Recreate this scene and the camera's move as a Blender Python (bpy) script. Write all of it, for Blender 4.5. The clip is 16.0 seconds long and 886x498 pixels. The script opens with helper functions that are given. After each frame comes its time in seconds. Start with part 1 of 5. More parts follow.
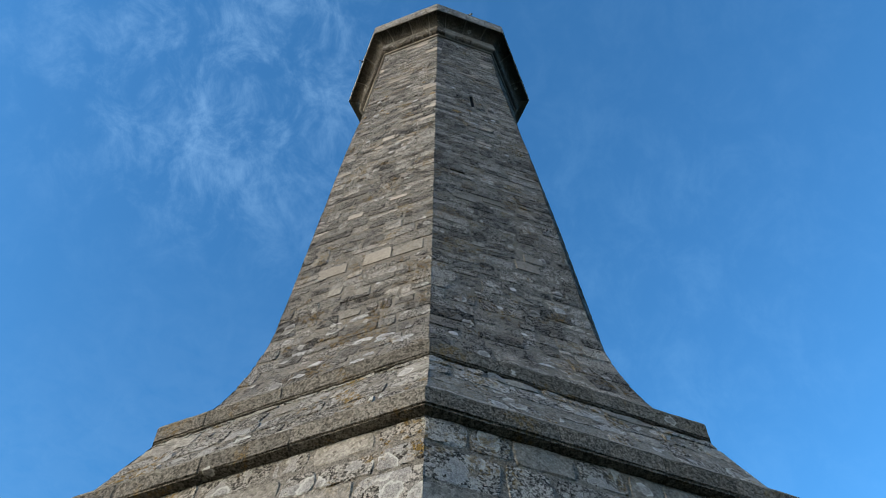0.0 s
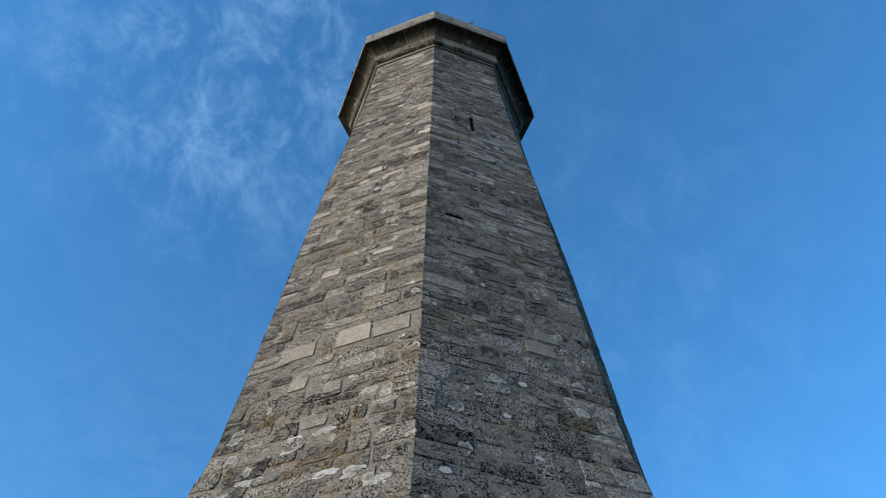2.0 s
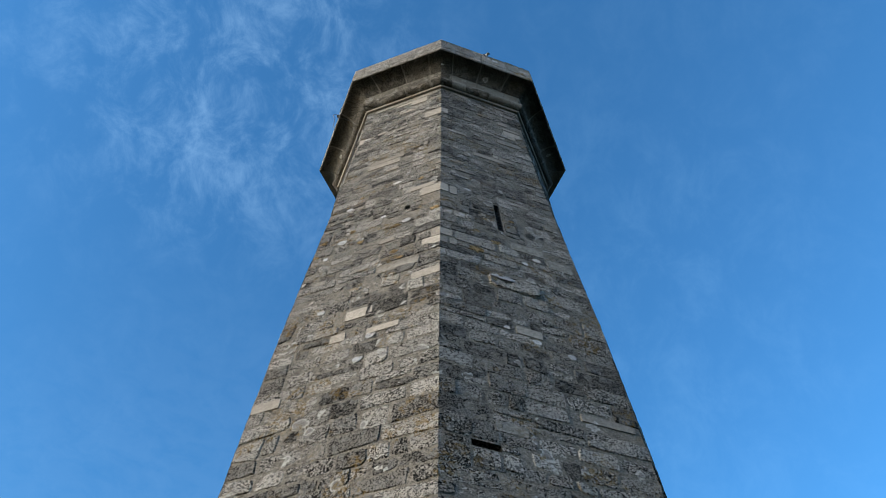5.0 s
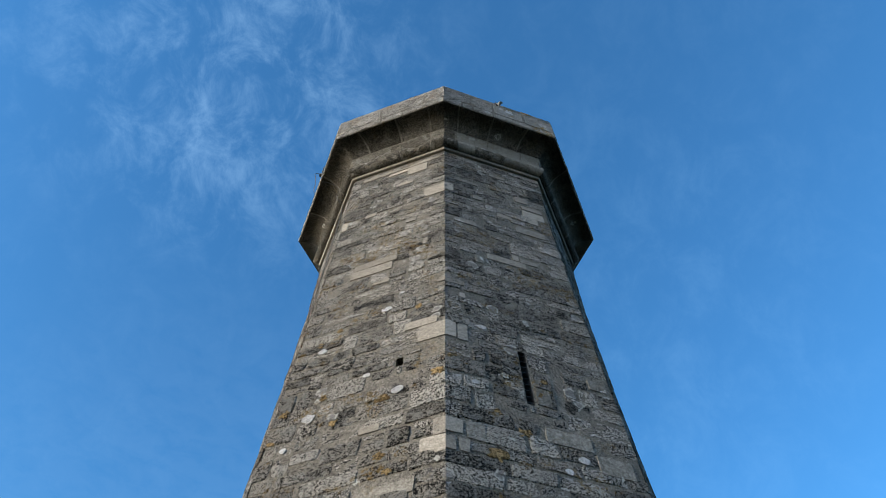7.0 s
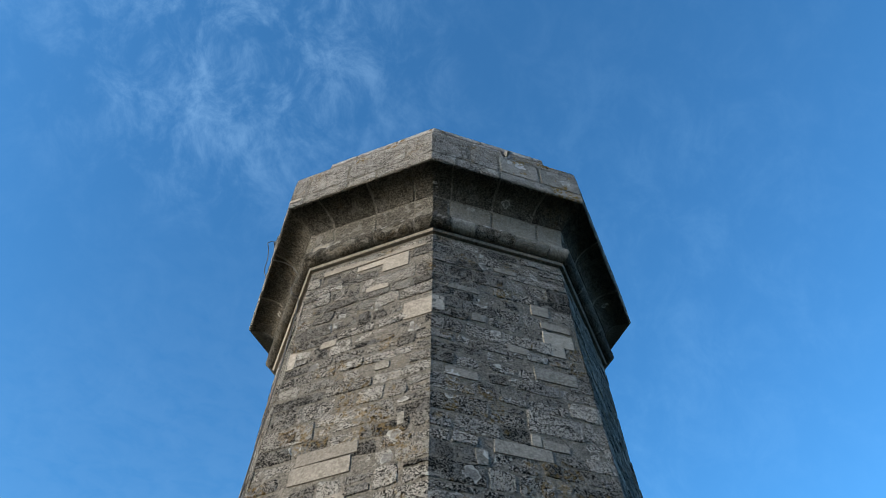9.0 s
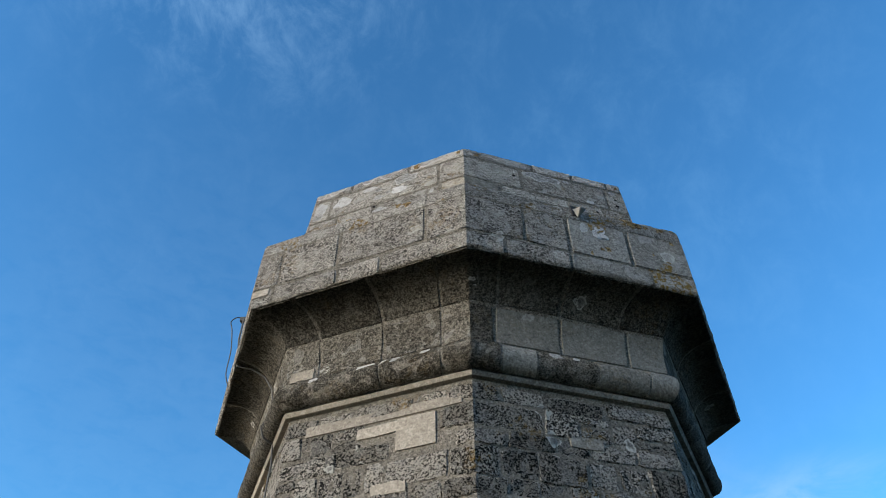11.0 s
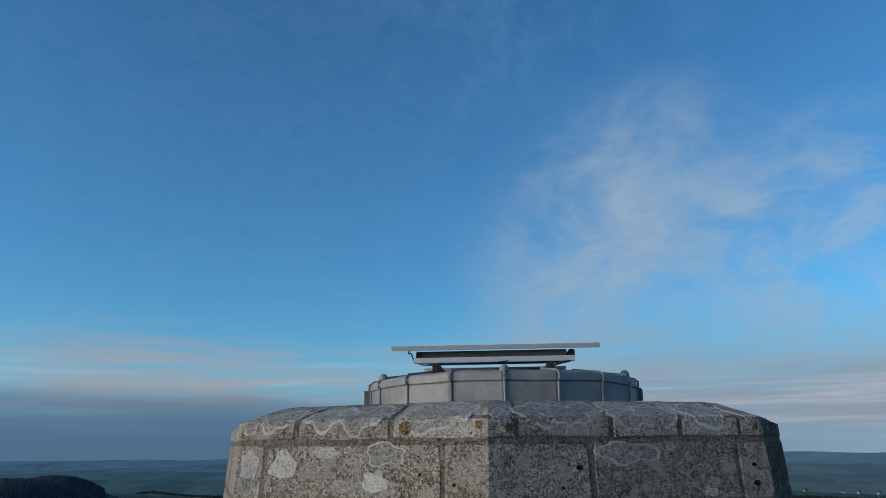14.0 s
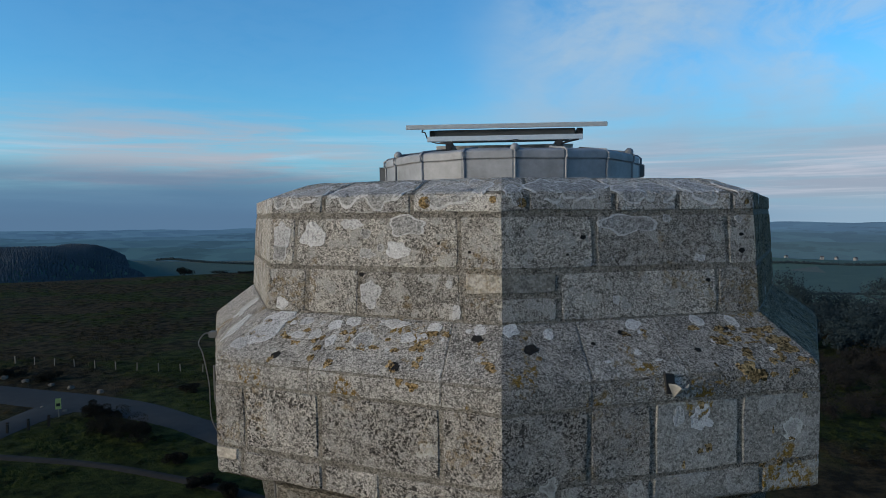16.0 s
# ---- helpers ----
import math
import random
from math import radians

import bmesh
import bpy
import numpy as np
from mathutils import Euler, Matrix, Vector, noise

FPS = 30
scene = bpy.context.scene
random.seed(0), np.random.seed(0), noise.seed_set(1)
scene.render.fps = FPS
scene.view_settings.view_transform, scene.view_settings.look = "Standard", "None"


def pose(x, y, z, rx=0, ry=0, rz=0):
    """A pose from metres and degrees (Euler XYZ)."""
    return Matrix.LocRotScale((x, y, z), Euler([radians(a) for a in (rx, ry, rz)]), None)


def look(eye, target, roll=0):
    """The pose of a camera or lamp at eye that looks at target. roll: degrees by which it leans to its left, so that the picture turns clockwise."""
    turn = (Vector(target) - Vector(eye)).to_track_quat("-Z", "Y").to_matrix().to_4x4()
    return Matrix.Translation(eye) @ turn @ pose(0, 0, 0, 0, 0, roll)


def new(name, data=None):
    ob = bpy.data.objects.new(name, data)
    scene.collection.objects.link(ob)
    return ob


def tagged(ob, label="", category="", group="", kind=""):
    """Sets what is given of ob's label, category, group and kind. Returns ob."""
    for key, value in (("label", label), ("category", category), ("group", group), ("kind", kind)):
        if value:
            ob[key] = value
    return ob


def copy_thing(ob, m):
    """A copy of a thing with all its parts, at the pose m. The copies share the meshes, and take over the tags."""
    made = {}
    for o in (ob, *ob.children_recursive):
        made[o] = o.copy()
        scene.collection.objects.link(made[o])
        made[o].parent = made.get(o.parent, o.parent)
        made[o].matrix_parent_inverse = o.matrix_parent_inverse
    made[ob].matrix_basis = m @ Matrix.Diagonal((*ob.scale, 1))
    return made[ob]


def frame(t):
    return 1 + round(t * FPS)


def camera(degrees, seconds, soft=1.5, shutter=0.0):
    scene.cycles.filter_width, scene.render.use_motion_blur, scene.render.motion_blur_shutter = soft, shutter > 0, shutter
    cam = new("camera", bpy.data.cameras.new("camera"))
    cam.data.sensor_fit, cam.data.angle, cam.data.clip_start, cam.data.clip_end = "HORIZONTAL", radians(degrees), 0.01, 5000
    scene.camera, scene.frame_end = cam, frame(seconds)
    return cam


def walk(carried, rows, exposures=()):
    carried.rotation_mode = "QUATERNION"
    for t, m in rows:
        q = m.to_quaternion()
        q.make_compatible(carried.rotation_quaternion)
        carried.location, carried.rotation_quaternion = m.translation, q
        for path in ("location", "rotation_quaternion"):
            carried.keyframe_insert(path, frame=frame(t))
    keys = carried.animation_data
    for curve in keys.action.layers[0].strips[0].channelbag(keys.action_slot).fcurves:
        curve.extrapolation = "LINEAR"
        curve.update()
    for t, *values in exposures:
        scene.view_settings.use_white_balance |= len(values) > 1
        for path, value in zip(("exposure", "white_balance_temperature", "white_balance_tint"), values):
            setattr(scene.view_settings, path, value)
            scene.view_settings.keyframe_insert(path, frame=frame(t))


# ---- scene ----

# ------------------------------------------------------------------ camera
cam = camera(66.0, 16.0, soft=0.7)
# seconds, x, y, z, yaw, pitch, roll
ROWS = [
    (0, 0.117, -6.851, 0.914, 0.12, 58.74, -0.26),
    (0.5, 0.167, -6.752, 1.353, 0.19, 58.76, -0.14),
    (1, 0.169, -6.675, 1.799, 0.05, 58.79, -0.13),
    (1.5, 0.180, -6.661, 2.261, 0.18, 58.82, -0.06),
    (2, 0.190, -6.628, 2.764, 0.02, 58.83, -0.08),
    (2.5, 0.139, -6.572, 3.360, -0.12, 58.87, -0.14),
    (3, 0.152, -6.531, 4.089, 0.31, 58.80, -0.17),
    (3.5, 0.131, -6.461, 4.865, 0.00, 58.93, -0.11),
    (6, -0.027, -6.193, 8.458, 0.12, 59.06, 0.02),
    (6.5, -0.005, -6.279, 9.218, 0.28, 58.96, -0.06),
    (7, -0.022, -6.372, 10.020, 0.29, 58.75, -0.08),
    (7.5, 0.080, -6.438, 10.809, 0.50, 58.48, -0.02),
    (8, 0.144, -6.418, 11.621, 0.20, 58.11, -0.32),
    (8.5, 0.088, -6.342, 12.485, 0.41, 57.34, -0.35),
    (9, 0.163, -6.383, 13.450, 0.93, 55.64, -0.36),
    (11.5, -0.078, -6.221, 18.150, 3.05, 40.98, -0.28),
    (12, -0.023, -6.048, 19.178, 3.65, 36.16, -0.51),
    (12.5, 0.035, -5.990, 20.160, 3.90, 31.03, -0.70),
    (13, 0.155, -5.854, 21.157, 5.03, 26.47, -1.00),
    (13.5, 0.088, -5.884, 22.103, 4.32, 21.16, -0.53),
    (14, 0.055, -5.969, 22.481, 4.72, 15.98, -0.55),
    (14.5, -0.014, -6.042, 22.487, 4.93, 11.35, -0.47),
    (15, -0.038, -6.118, 22.478, 4.97, 6.63, -0.51),
    (15.5, -0.034, -6.178, 22.444, 4.98, 1.90, -0.50),
    (16, -0.018, -6.188, 22.492, 5.00, -2.83, -0.57),
]


def aim(x, y, z, yaw, pitch, roll):
    a, b = radians(yaw), radians(pitch)
    way = Vector((-math.sin(a) * math.cos(b), math.cos(a) * math.cos(b), math.sin(b)))
    return look((x, y, z), Vector((x, y, z)) + 2 * way, roll)


walk(cam, [(t, aim(*p)) for t, *p in ROWS], exposures=((0, 1.7), (9, 1.65), (11.5, 1.55), (12.5, 1.4), (13.5, 0.84), (14, 0.62), (15, 0.72), (16, 0.95)))

# ------------------------------------------------------------------ world and sun
SUN_AZ, SUN_EL = radians(-116), radians(10)  # clockwise from +y; height over the horizon


def nodes_of(owner):
    owner.use_nodes = True
    tree = owner.node_tree
    tree.nodes.clear()

    def add(kind, **values):
        n = tree.nodes.new(kind)
        for key, v in values.items():
            setattr(n, key, v) if not key.startswith("i_") else None
        return n

    def link(a, b):
        tree.links.new(a, b)

    return tree, add, link


def ramp_of(node, stops, interpolation="LINEAR"):
    node.color_ramp.interpolation = interpolation
    els = node.color_ramp.elements
    while len(els) < len(stops):
        els.new(0.5)
    for el, (at, colour) in zip(els, stops):
        el.position = at
        el.color = (*colour, 1) if len(colour) == 3 else colour
    return node


world = bpy.data.worlds.new("sky")
scene.world = world
tree, add, link = nodes_of(world)
sky = add("ShaderNodeTexSky", sky_type="NISHITA", sun_disc=False)
sky.sun_elevation, sky.sun_rotation = SUN_EL, SUN_AZ
sky.altitude, sky.air_density, sky.dust_density, sky.ozone_density = 250, 1.0, 0.6, 3.0
way = add("ShaderNodeTexCoord")
split = add("ShaderNodeSeparateXYZ")
link(way.outputs["Generated"], split.inputs[0])
# clear air: the sky's own colour, a little deeper
tint = add("ShaderNodeMix", data_type="RGBA", blend_type="MULTIPLY")
tint.inputs["Factor"].default_value = 1
tint.inputs["B"].default_value = (0.48, 0.965, 1.19, 1)
link(sky.outputs[0], tint.inputs["A"])


def towards(az, el, near, far):
    """1 round a direction of the sky, 0 beyond `far` degrees from it."""
    a, e = radians(az), radians(el)
    dot = add("ShaderNodeVectorMath", operation="DOT_PRODUCT")
    dot.inputs[1].default_value = (math.sin(a) * math.cos(e), math.cos(a) * math.cos(e), math.sin(e))
    link(way.outputs["Generated"], dot.inputs[0])
    r = add("ShaderNodeMapRange", interpolation_type="SMOOTHSTEP")
    r.inputs["From Min"].default_value, r.inputs["From Max"].default_value = math.cos(radians(far)), math.cos(radians(near))
    link(dot.outputs["Value"], r.inputs["Value"])
    return r.outputs[0]


def fleece(scale, stretch, offset, lo, hi, distortion=0.6, rough=0.62):
    place = add("ShaderNodeMapping")
    place.inputs["Scale"].default_value = stretch
    place.inputs["Location"].default_value = offset
    link(way.outputs["Generated"], place.inputs["Vector"])
    cloud = add("ShaderNodeTexNoise")
    cloud.inputs["Scale"].default_value, cloud.inputs["Detail"].default_value = scale, 9
    cloud.inputs["Roughness"].default_value, cloud.inputs["Distortion"].default_value = rough, distortion
    link(place.outputs[0], cloud.inputs["Vector"])
    cut = add("ShaderNodeMapRange", interpolation_type="SMOOTHSTEP")
    cut.inputs["From Min"].default_value, cut.inputs["From Max"].default_value = lo, hi
    link(cloud.outputs["Fac"], cut.inputs["Value"])
    return cut.outputs[0]


def band(stops):
    r = ramp_of(add("ShaderNodeValToRGB"), [(at, (v, v, v)) for at, v in stops], "EASE")
    link(split.outputs["Z"], r.inputs[0])
    return r.outputs[0]


def times(*values):
    out = values[0]
    for v in values[1:]:
        m = add("ShaderNodeMath", operation="MULTIPLY")
        link(out, m.inputs[0])
        if isinstance(v, float):
            m.inputs[1].default_value = v
        else:
            link(v, m.inputs[1])
        out = m.outputs[0]
    return out


def over(base, mask, colour):
    mix = add("ShaderNodeMix", data_type="RGBA")
    mix.inputs["B"].default_value = (*colour, 1)
    link(mask, mix.inputs["Factor"])
    link(base, mix.inputs["A"])
    return mix.outputs["Result"]


W, K = (1, 1, 1), (0, 0, 0)
air = tint.outputs["Result"]
thin = fleece(17.0, (1.0, 0.8, 0.7), (0.3, 1.7, 0.2), 0.38, 0.84, 0.35, 0.68)
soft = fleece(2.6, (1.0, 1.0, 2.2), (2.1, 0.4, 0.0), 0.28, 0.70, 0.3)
# faint wisps all over, denser in places
air = over(air, times(thin, band([(0.2, 0.0), (0.5, 1.0)]), 0.015), (3.4, 5.4, 7.2))
air = over(air, times(thin, towards(-52, 66, 2, 17), 0.105), (2.9, 4.6, 6.2))
air = over(air, times(thin, towards(-34, 67, 2, 17), 0.075), (2.9, 4.6, 6.2))
air = over(air, times(thin, towards(-1, 42, 2, 12), 0.05), (2.6, 4.8, 6.6))
air = over(air, times(thin, towards(4, 36, 2, 16), 0.05), (2.4, 4.8, 6.8))
air = over(air, times(thin, towards(22, 50, 4, 22), 0.02), (2.6, 5.2, 7.2))
ripple = fleece(24.0, (1.0, 1.0, 2.4), (0.1, 0.5, 0.9), 0.22, 0.62, 0.5, 0.6)
veil = fleece(5.2, (1.0, 1.0, 1.3), (0.7, 0.3, 0.5), 0.33, 0.66, 0.5, 0.55)
shred = fleece(9.0, (1.0, 1.0, 1.8), (2.7, 1.3, 0.1), 0.34, 0.66, 0.7, 0.6)
# a broad, thin, ragged cloud beside the tower, with two lesser ones
air = over(air, times(veil, towards(13, 13, 3, 18), 0.60), (1.9, 2.6, 3.35))
air = over(air, times(shred, towards(13, 18, 2, 13), 0.26), (2.1, 2.8, 3.5))
air = over(air, times(shred, towards(7, 12, 1, 10), 0.30), (2.0, 2.7, 3.4))
air = over(air, times(ripple, veil, towards(11, 18, 2, 12), 0.35), (2.3, 3.0, 3.7))
air = over(air, times(shred, towards(28, 14, 2, 12), 0.55), (2.3, 3.0, 3.7))
air = over(air, times(ripple, towards(-22, 26, 2, 30), 0.03), (2.4, 3.4, 4.4))
# unseen thin cloud added behind the view, to take blue off the shaded faces
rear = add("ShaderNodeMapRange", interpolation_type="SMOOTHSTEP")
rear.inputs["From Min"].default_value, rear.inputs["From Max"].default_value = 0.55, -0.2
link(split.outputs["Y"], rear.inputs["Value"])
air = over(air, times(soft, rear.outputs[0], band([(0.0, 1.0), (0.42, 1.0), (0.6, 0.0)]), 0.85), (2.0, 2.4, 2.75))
low = fleece(3.0, (1.0, 1.0, 9.0), (0.0, 0.6, 0.3), 0.40, 0.70, 0.3)
air = over(air, band([(0.0, 0.85), (0.06, 0.45), (0.14, 0.0)]), (1.5, 2.5, 3.6))
air = over(air, times(low, band([(0.0, 0.3), (0.04, 0.85), (0.11, 0.7), (0.2, 0.0)]), 0.55), (2.0, 2.35, 2.8))
streak = fleece(2.4, (1.0, 1.0, 26.0), (0.4, 0.2, 0.0), 0.47, 0.70, 0.3)
air = over(air, times(streak, band([(0.02, 0.0), (0.06, 0.9), (0.09, 0.5), (0.13, 0.0)])), (2.9, 3.4, 4.1))
blush = fleece(3.2, (1.0, 1.0, 13.0), (1.4, 0.2, 0.5), 0.40, 0.62, 0.5)
air = over(air, times(blush, towards(-24, 5, 5, 17), band([(0.01, 0.0), (0.05, 1.0), (0.11, 0.8), (0.16, 0.0)]), 0.75), (2.35, 2.2, 2.45))
bank = fleece(3.0, (1.0, 1.0, 10.0), (0.9, 0.1, 0.2), 0.30, 0.62, 0.3)
air = over(air, times(towards(-42, 0, 14, 46), band([(0.0, 0.97), (0.03, 0.88), (0.052, 0.4), (0.085, 0.0)])), (0.52, 1.06, 1.75))
air = over(air, times(bank, towards(-40, 2, 14, 40), band([(0.0, 0.6), (0.05, 0.6), (0.085, 0.0)])), (0.50, 1.02, 1.70))
# mauve layers low on the other side
layer = fleece(3.4, (1.0, 1.0, 15.0), (0.3, 1.9, 0.7), 0.30, 0.60, 0.4)
air = over(air, times(towards(26, 3, 8, 26), band([(0.0, 0.5), (0.04, 0.8), (0.09, 0.55), (0.2, 0.0)]), 0.85), (1.30, 1.85, 2.5))
air = over(air, times(layer, towards(24, 3, 8, 24), band([(0.0, 0.2), (0.035, 1.0), (0.075, 0.8), (0.12, 0.0)]), 0.8), (1.75, 2.0, 2.5))
air = over(air, times(streak, towards(25, 3, 6, 22), band([(0.0, 0.1), (0.02, 1.0), (0.06, 0.8), (0.10, 0.0)]), 0.8), (2.9, 3.1, 3.6))
haze = ramp_of(add("ShaderNodeValToRGB"), [(0.0, W), (0.009, (0.6, 0.6, 0.6)), (0.026, K)])
link(split.outputs["Z"], haze.inputs[0])
air = over(air, times(haze.outputs[0], towards(-45, 0, 35, 75)), (0.52, 0.98, 1.62))
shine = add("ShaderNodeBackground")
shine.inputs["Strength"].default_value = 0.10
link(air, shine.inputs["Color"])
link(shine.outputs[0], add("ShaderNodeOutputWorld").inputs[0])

sun = new("sun", bpy.data.lights.new("sun", "SUN"))
sun.data.energy, sun.data.angle, sun.data.color = 2.3, radians(38), (1.0, 0.85, 0.66)
sun_way = Vector((math.sin(SUN_AZ) * math.cos(SUN_EL), math.cos(SUN_AZ) * math.cos(SUN_EL), math.sin(SUN_EL)))
sun.matrix_world = look(sun_way * 60, (0, 0, 0))

# ------------------------------------------------------------------ materials


def material(name):
    m = bpy.data.materials.new(name)
    tree, add, link = nodes_of(m)
    out, bsdf = add("ShaderNodeOutputMaterial"), add("ShaderNodeBsdfPrincipled")
    link(bsdf.outputs[0], out.inputs[0])
    return m, add, link, bsdf


def noise_node(add, link, vector, scale, detail=6, rough=0.6, distortion=0.0):
    n = add("ShaderNodeTexNoise")
    n.inputs["Scale"].default_value, n.inputs["Detail"].default_value = scale, detail
    n.inputs["Roughness"].default_value, n.inputs["Distortion"].default_value = rough, distortion
    link(vector, n.inputs["Vector"])
    return n.outputs["Fac"]


def cut_node(add, link, value, lo, hi, top=1.0):
    stops = [(lo, K), (hi, (top, top, top))]
    r = ramp_of(add("ShaderNodeValToRGB"), sorted(stops))
    link(value, r.inputs[0])
    return r.outputs[0]


def mix_node(add, link, factor, a, b, blend="MIX"):
    m = add("ShaderNodeMix", data_type="RGBA", blend_type=blend)
    for v, name in ((a, "A"), (b, "B")):
        if isinstance(v, tuple):
            m.inputs[name].default_value = (*v, 1)
        else:
            link(v, m.inputs[name])
    if isinstance(factor, float):
        m.inputs["Factor"].default_value = factor
    else:
        link(factor, m.inputs["Factor"])
    return m.outputs["Result"]


def math_node(add, link, op, a, b=None):
    m = add("ShaderNodeMath", operation=op)
    for n, v in enumerate((a, b)):
        if v is None:
            continue
        if isinstance(v, (int, float)):
            m.inputs[n].default_value = v
        else:
            link(v, m.inputs[n])
    return m.outputs[0]


def stone_material(name, dark, light, contrast=1.0, white=0.4, orange=0.3, pits=0.0, grain=1.0, spread=0.5, bloom=0.3, size=1.0, rosette=6.0, island=False, flaky=0.15, blotch=0.20, speck=0.5):
    """Weathered limestone: its own tone a stone, gritty specks, pale crusts with whiter rims, orange lichen, pits."""
    dark, light = [tuple(c * k for c, k in zip(colour, (0.975, 1.0, 1.075))) for colour in (dark, light)]
    m, add, link, bsdf = material(name)
    where = add("ShaderNodeTexCoord").outputs["Object"]
    one = add("ShaderNodeNewGeometry").outputs["Random Per Island"] if island else add("ShaderNodeObjectInfo").outputs["Random"]
    shift = add("ShaderNodeVectorMath", operation="SCALE")
    shift.inputs[0].default_value = (41.0, 23.0, 17.0)
    link(one, shift.inputs["Scale"])
    moved = add("ShaderNodeVectorMath", operation="ADD")
    link(where, moved.inputs[0])
    link(shift.outputs[0], moved.inputs[1])
    at = moved.outputs[0]

    def plus(a, b, by):
        out = math_node(add, link, "MULTIPLY_ADD", b, by)
        link(a, out.node.inputs[2])
        return out

    patch = noise_node(add, link, at, 3.4 * size, 6, 0.6, 0.4)
    grit = noise_node(add, link, at, 24 * size, 5, 0.66)
    fine = noise_node(add, link, at, 75 * size, 3, 0.6)
    flakes = add("ShaderNodeTexVoronoi")
    flakes.inputs["Scale"].default_value = 62 * size
    link(at, flakes.inputs["Vector"])
    flake = add("ShaderNodeSeparateColor")
    link(flakes.outputs["Color"], flake.inputs[0])
    value = plus(plus(math_node(add, link, "MULTIPLY", grit, 1.0 - speck), fine, speck), patch, blotch)
    value = plus(value, flake.outputs[0], flaky)
    value = math_node(add, link, "ADD", value, -blotch / 2 - flaky / 2)
    value = plus(value, one, 0.09 * spread)
    mean = tuple((a + b) / 2 for a, b in zip(dark, light))

    def toned(colour):
        return tuple(max(0.006, m + (c - m) * contrast) for c, m in zip(colour, mean))

    deep, pale = tuple(c * 0.30 for c in dark), tuple(min(0.62, c * 1.55 + 0.02) for c in light)
    steps = ramp_of(add("ShaderNodeValToRGB"), [(0.40, toned(deep)), (0.44, toned(dark)), (0.49, toned(dark)), (0.52, toned(light)), (0.585, toned(light)), (0.61, toned(pale))])
    link(value, steps.inputs[0])
    base = steps.outputs[0]
    tone = ramp_of(add("ShaderNodeValToRGB"), [(0.0, (1 - 0.42 * spread,) * 3), (1.0, (1 + 0.42 * spread,) * 3)])
    link(math_node(add, link, "FRACT", math_node(add, link, "MULTIPLY", one, 37.7)), tone.inputs[0])
    base = mix_node(add, link, 1.0, base, tone.outputs[0], "MULTIPLY")
    height = plus(plus(math_node(add, link, "MULTIPLY", grit, 1.2), fine, 0.5), flake.outputs[0], flaky)
    shell = cut_node(add, link, fine, 0.40, 0.60)
    crusty = mix_node(add, link, shell, tuple(0.5 * c + 0.11 for c in light), tuple(0.75 * c + 0.215 for c in light))
    if bloom:
        spread_of = plus(noise_node(add, link, at, 4.6 * size, 8, 0.60, 0.3), one, 0.02)
        base = mix_node(add, link, cut_node(add, link, spread_of, 0.565, 0.580, bloom), base, crusty)
        rim = math_node(add, link, "MULTIPLY", cut_node(add, link, spread_of, 0.563, 0.572), cut_node(add, link, spread_of, 0.588, 0.578))
        base = mix_node(add, link, math_node(add, link, "MULTIPLY", rim, 0.6 * bloom), base, (0.50, 0.49, 0.45))
    # round lichens with pale rims
    jit = add("ShaderNodeTexNoise")
    jit.inputs["Scale"].default_value = 19
    link(where, jit.inputs["Vector"])
    small = add("ShaderNodeVectorMath", operation="SCALE")
    small.inputs["Scale"].default_value = 0.09
    link(jit.outputs["Color"], small.inputs[0])
    wob = add("ShaderNodeVectorMath", operation="ADD")
    link(where, wob.inputs[0])
    link(small.outputs[0], wob.inputs[1])
    if white:
        cells = add("ShaderNodeTexVoronoi")
        cells.inputs["Scale"].default_value = rosette
        link(wob.outputs[0], cells.inputs["Vector"])
        pick = add("ShaderNodeSeparateColor")
        link(cells.outputs["Color"], pick.inputs[0])
        reach = plus(cells.outputs["Distance"], pick.outputs[0], 0.22)
        chosen = cut_node(add, link, pick.outputs[1], 1.0 - 0.55 * white, 1.001 - 0.55 * white)
        disc = math_node(add, link, "MULTIPLY", cut_node(add, link, reach, 0.47, 0.455), chosen)
        ring = math_node(add, link, "MULTIPLY", cut_node(add, link, reach, 0.35, 0.42), disc)
        base = mix_node(add, link, math_node(add, link, "MULTIPLY", disc, 0.75), base, crusty)
        base = mix_node(add, link, math_node(add, link, "MULTIPLY", ring, 0.8), base, (0.50, 0.495, 0.46))
    if orange:
        tuft = math_node(add, link, "MULTIPLY", cut_node(add, link, noise_node(add, link, where, 2.3, 4, 0.6), 0.55, 0.61), cut_node(add, link, noise_node(add, link, where, 24, 5, 0.7), 0.49, 0.55))
        gold = mix_node(add, link, shell, (0.11, 0.07, 0.02), (0.26, 0.165, 0.04))
        base = mix_node(add, link, math_node(add, link, "MULTIPLY", tuft, orange), base, gold)
    if pits:
        holes = add("ShaderNodeTexVoronoi")
        holes.inputs["Scale"].default_value = 42
        link(wob.outputs[0], holes.inputs["Vector"])
        part_of = cut_node(add, link, noise_node(add, link, at, 5.0, 3), 0.42, 0.55)
        hole = math_node(add, link, "MULTIPLY", cut_node(add, link, holes.outputs["Distance"], 0.41, 0.35), part_of)
        hole = math_node(add, link, "MULTIPLY", hole, pits)
        # near-black paints the shade down in each pit
        base = mix_node(add, link, hole, base, (0.016, 0.015, 0.014))
        height = math_node(add, link, "SUBTRACT", height, math_node(add, link, "MULTIPLY", hole, 1.5))
    bump = add("ShaderNodeBump")
    bump.inputs["Strength"].default_value, bump.inputs["Distance"].default_value = min(1.0, 0.9 * grain), 0.025
    link(height, bump.inputs["Height"])
    link(bump.outputs[0], bsdf.inputs["Normal"])
    link(base, bsdf.inputs["Base Color"])
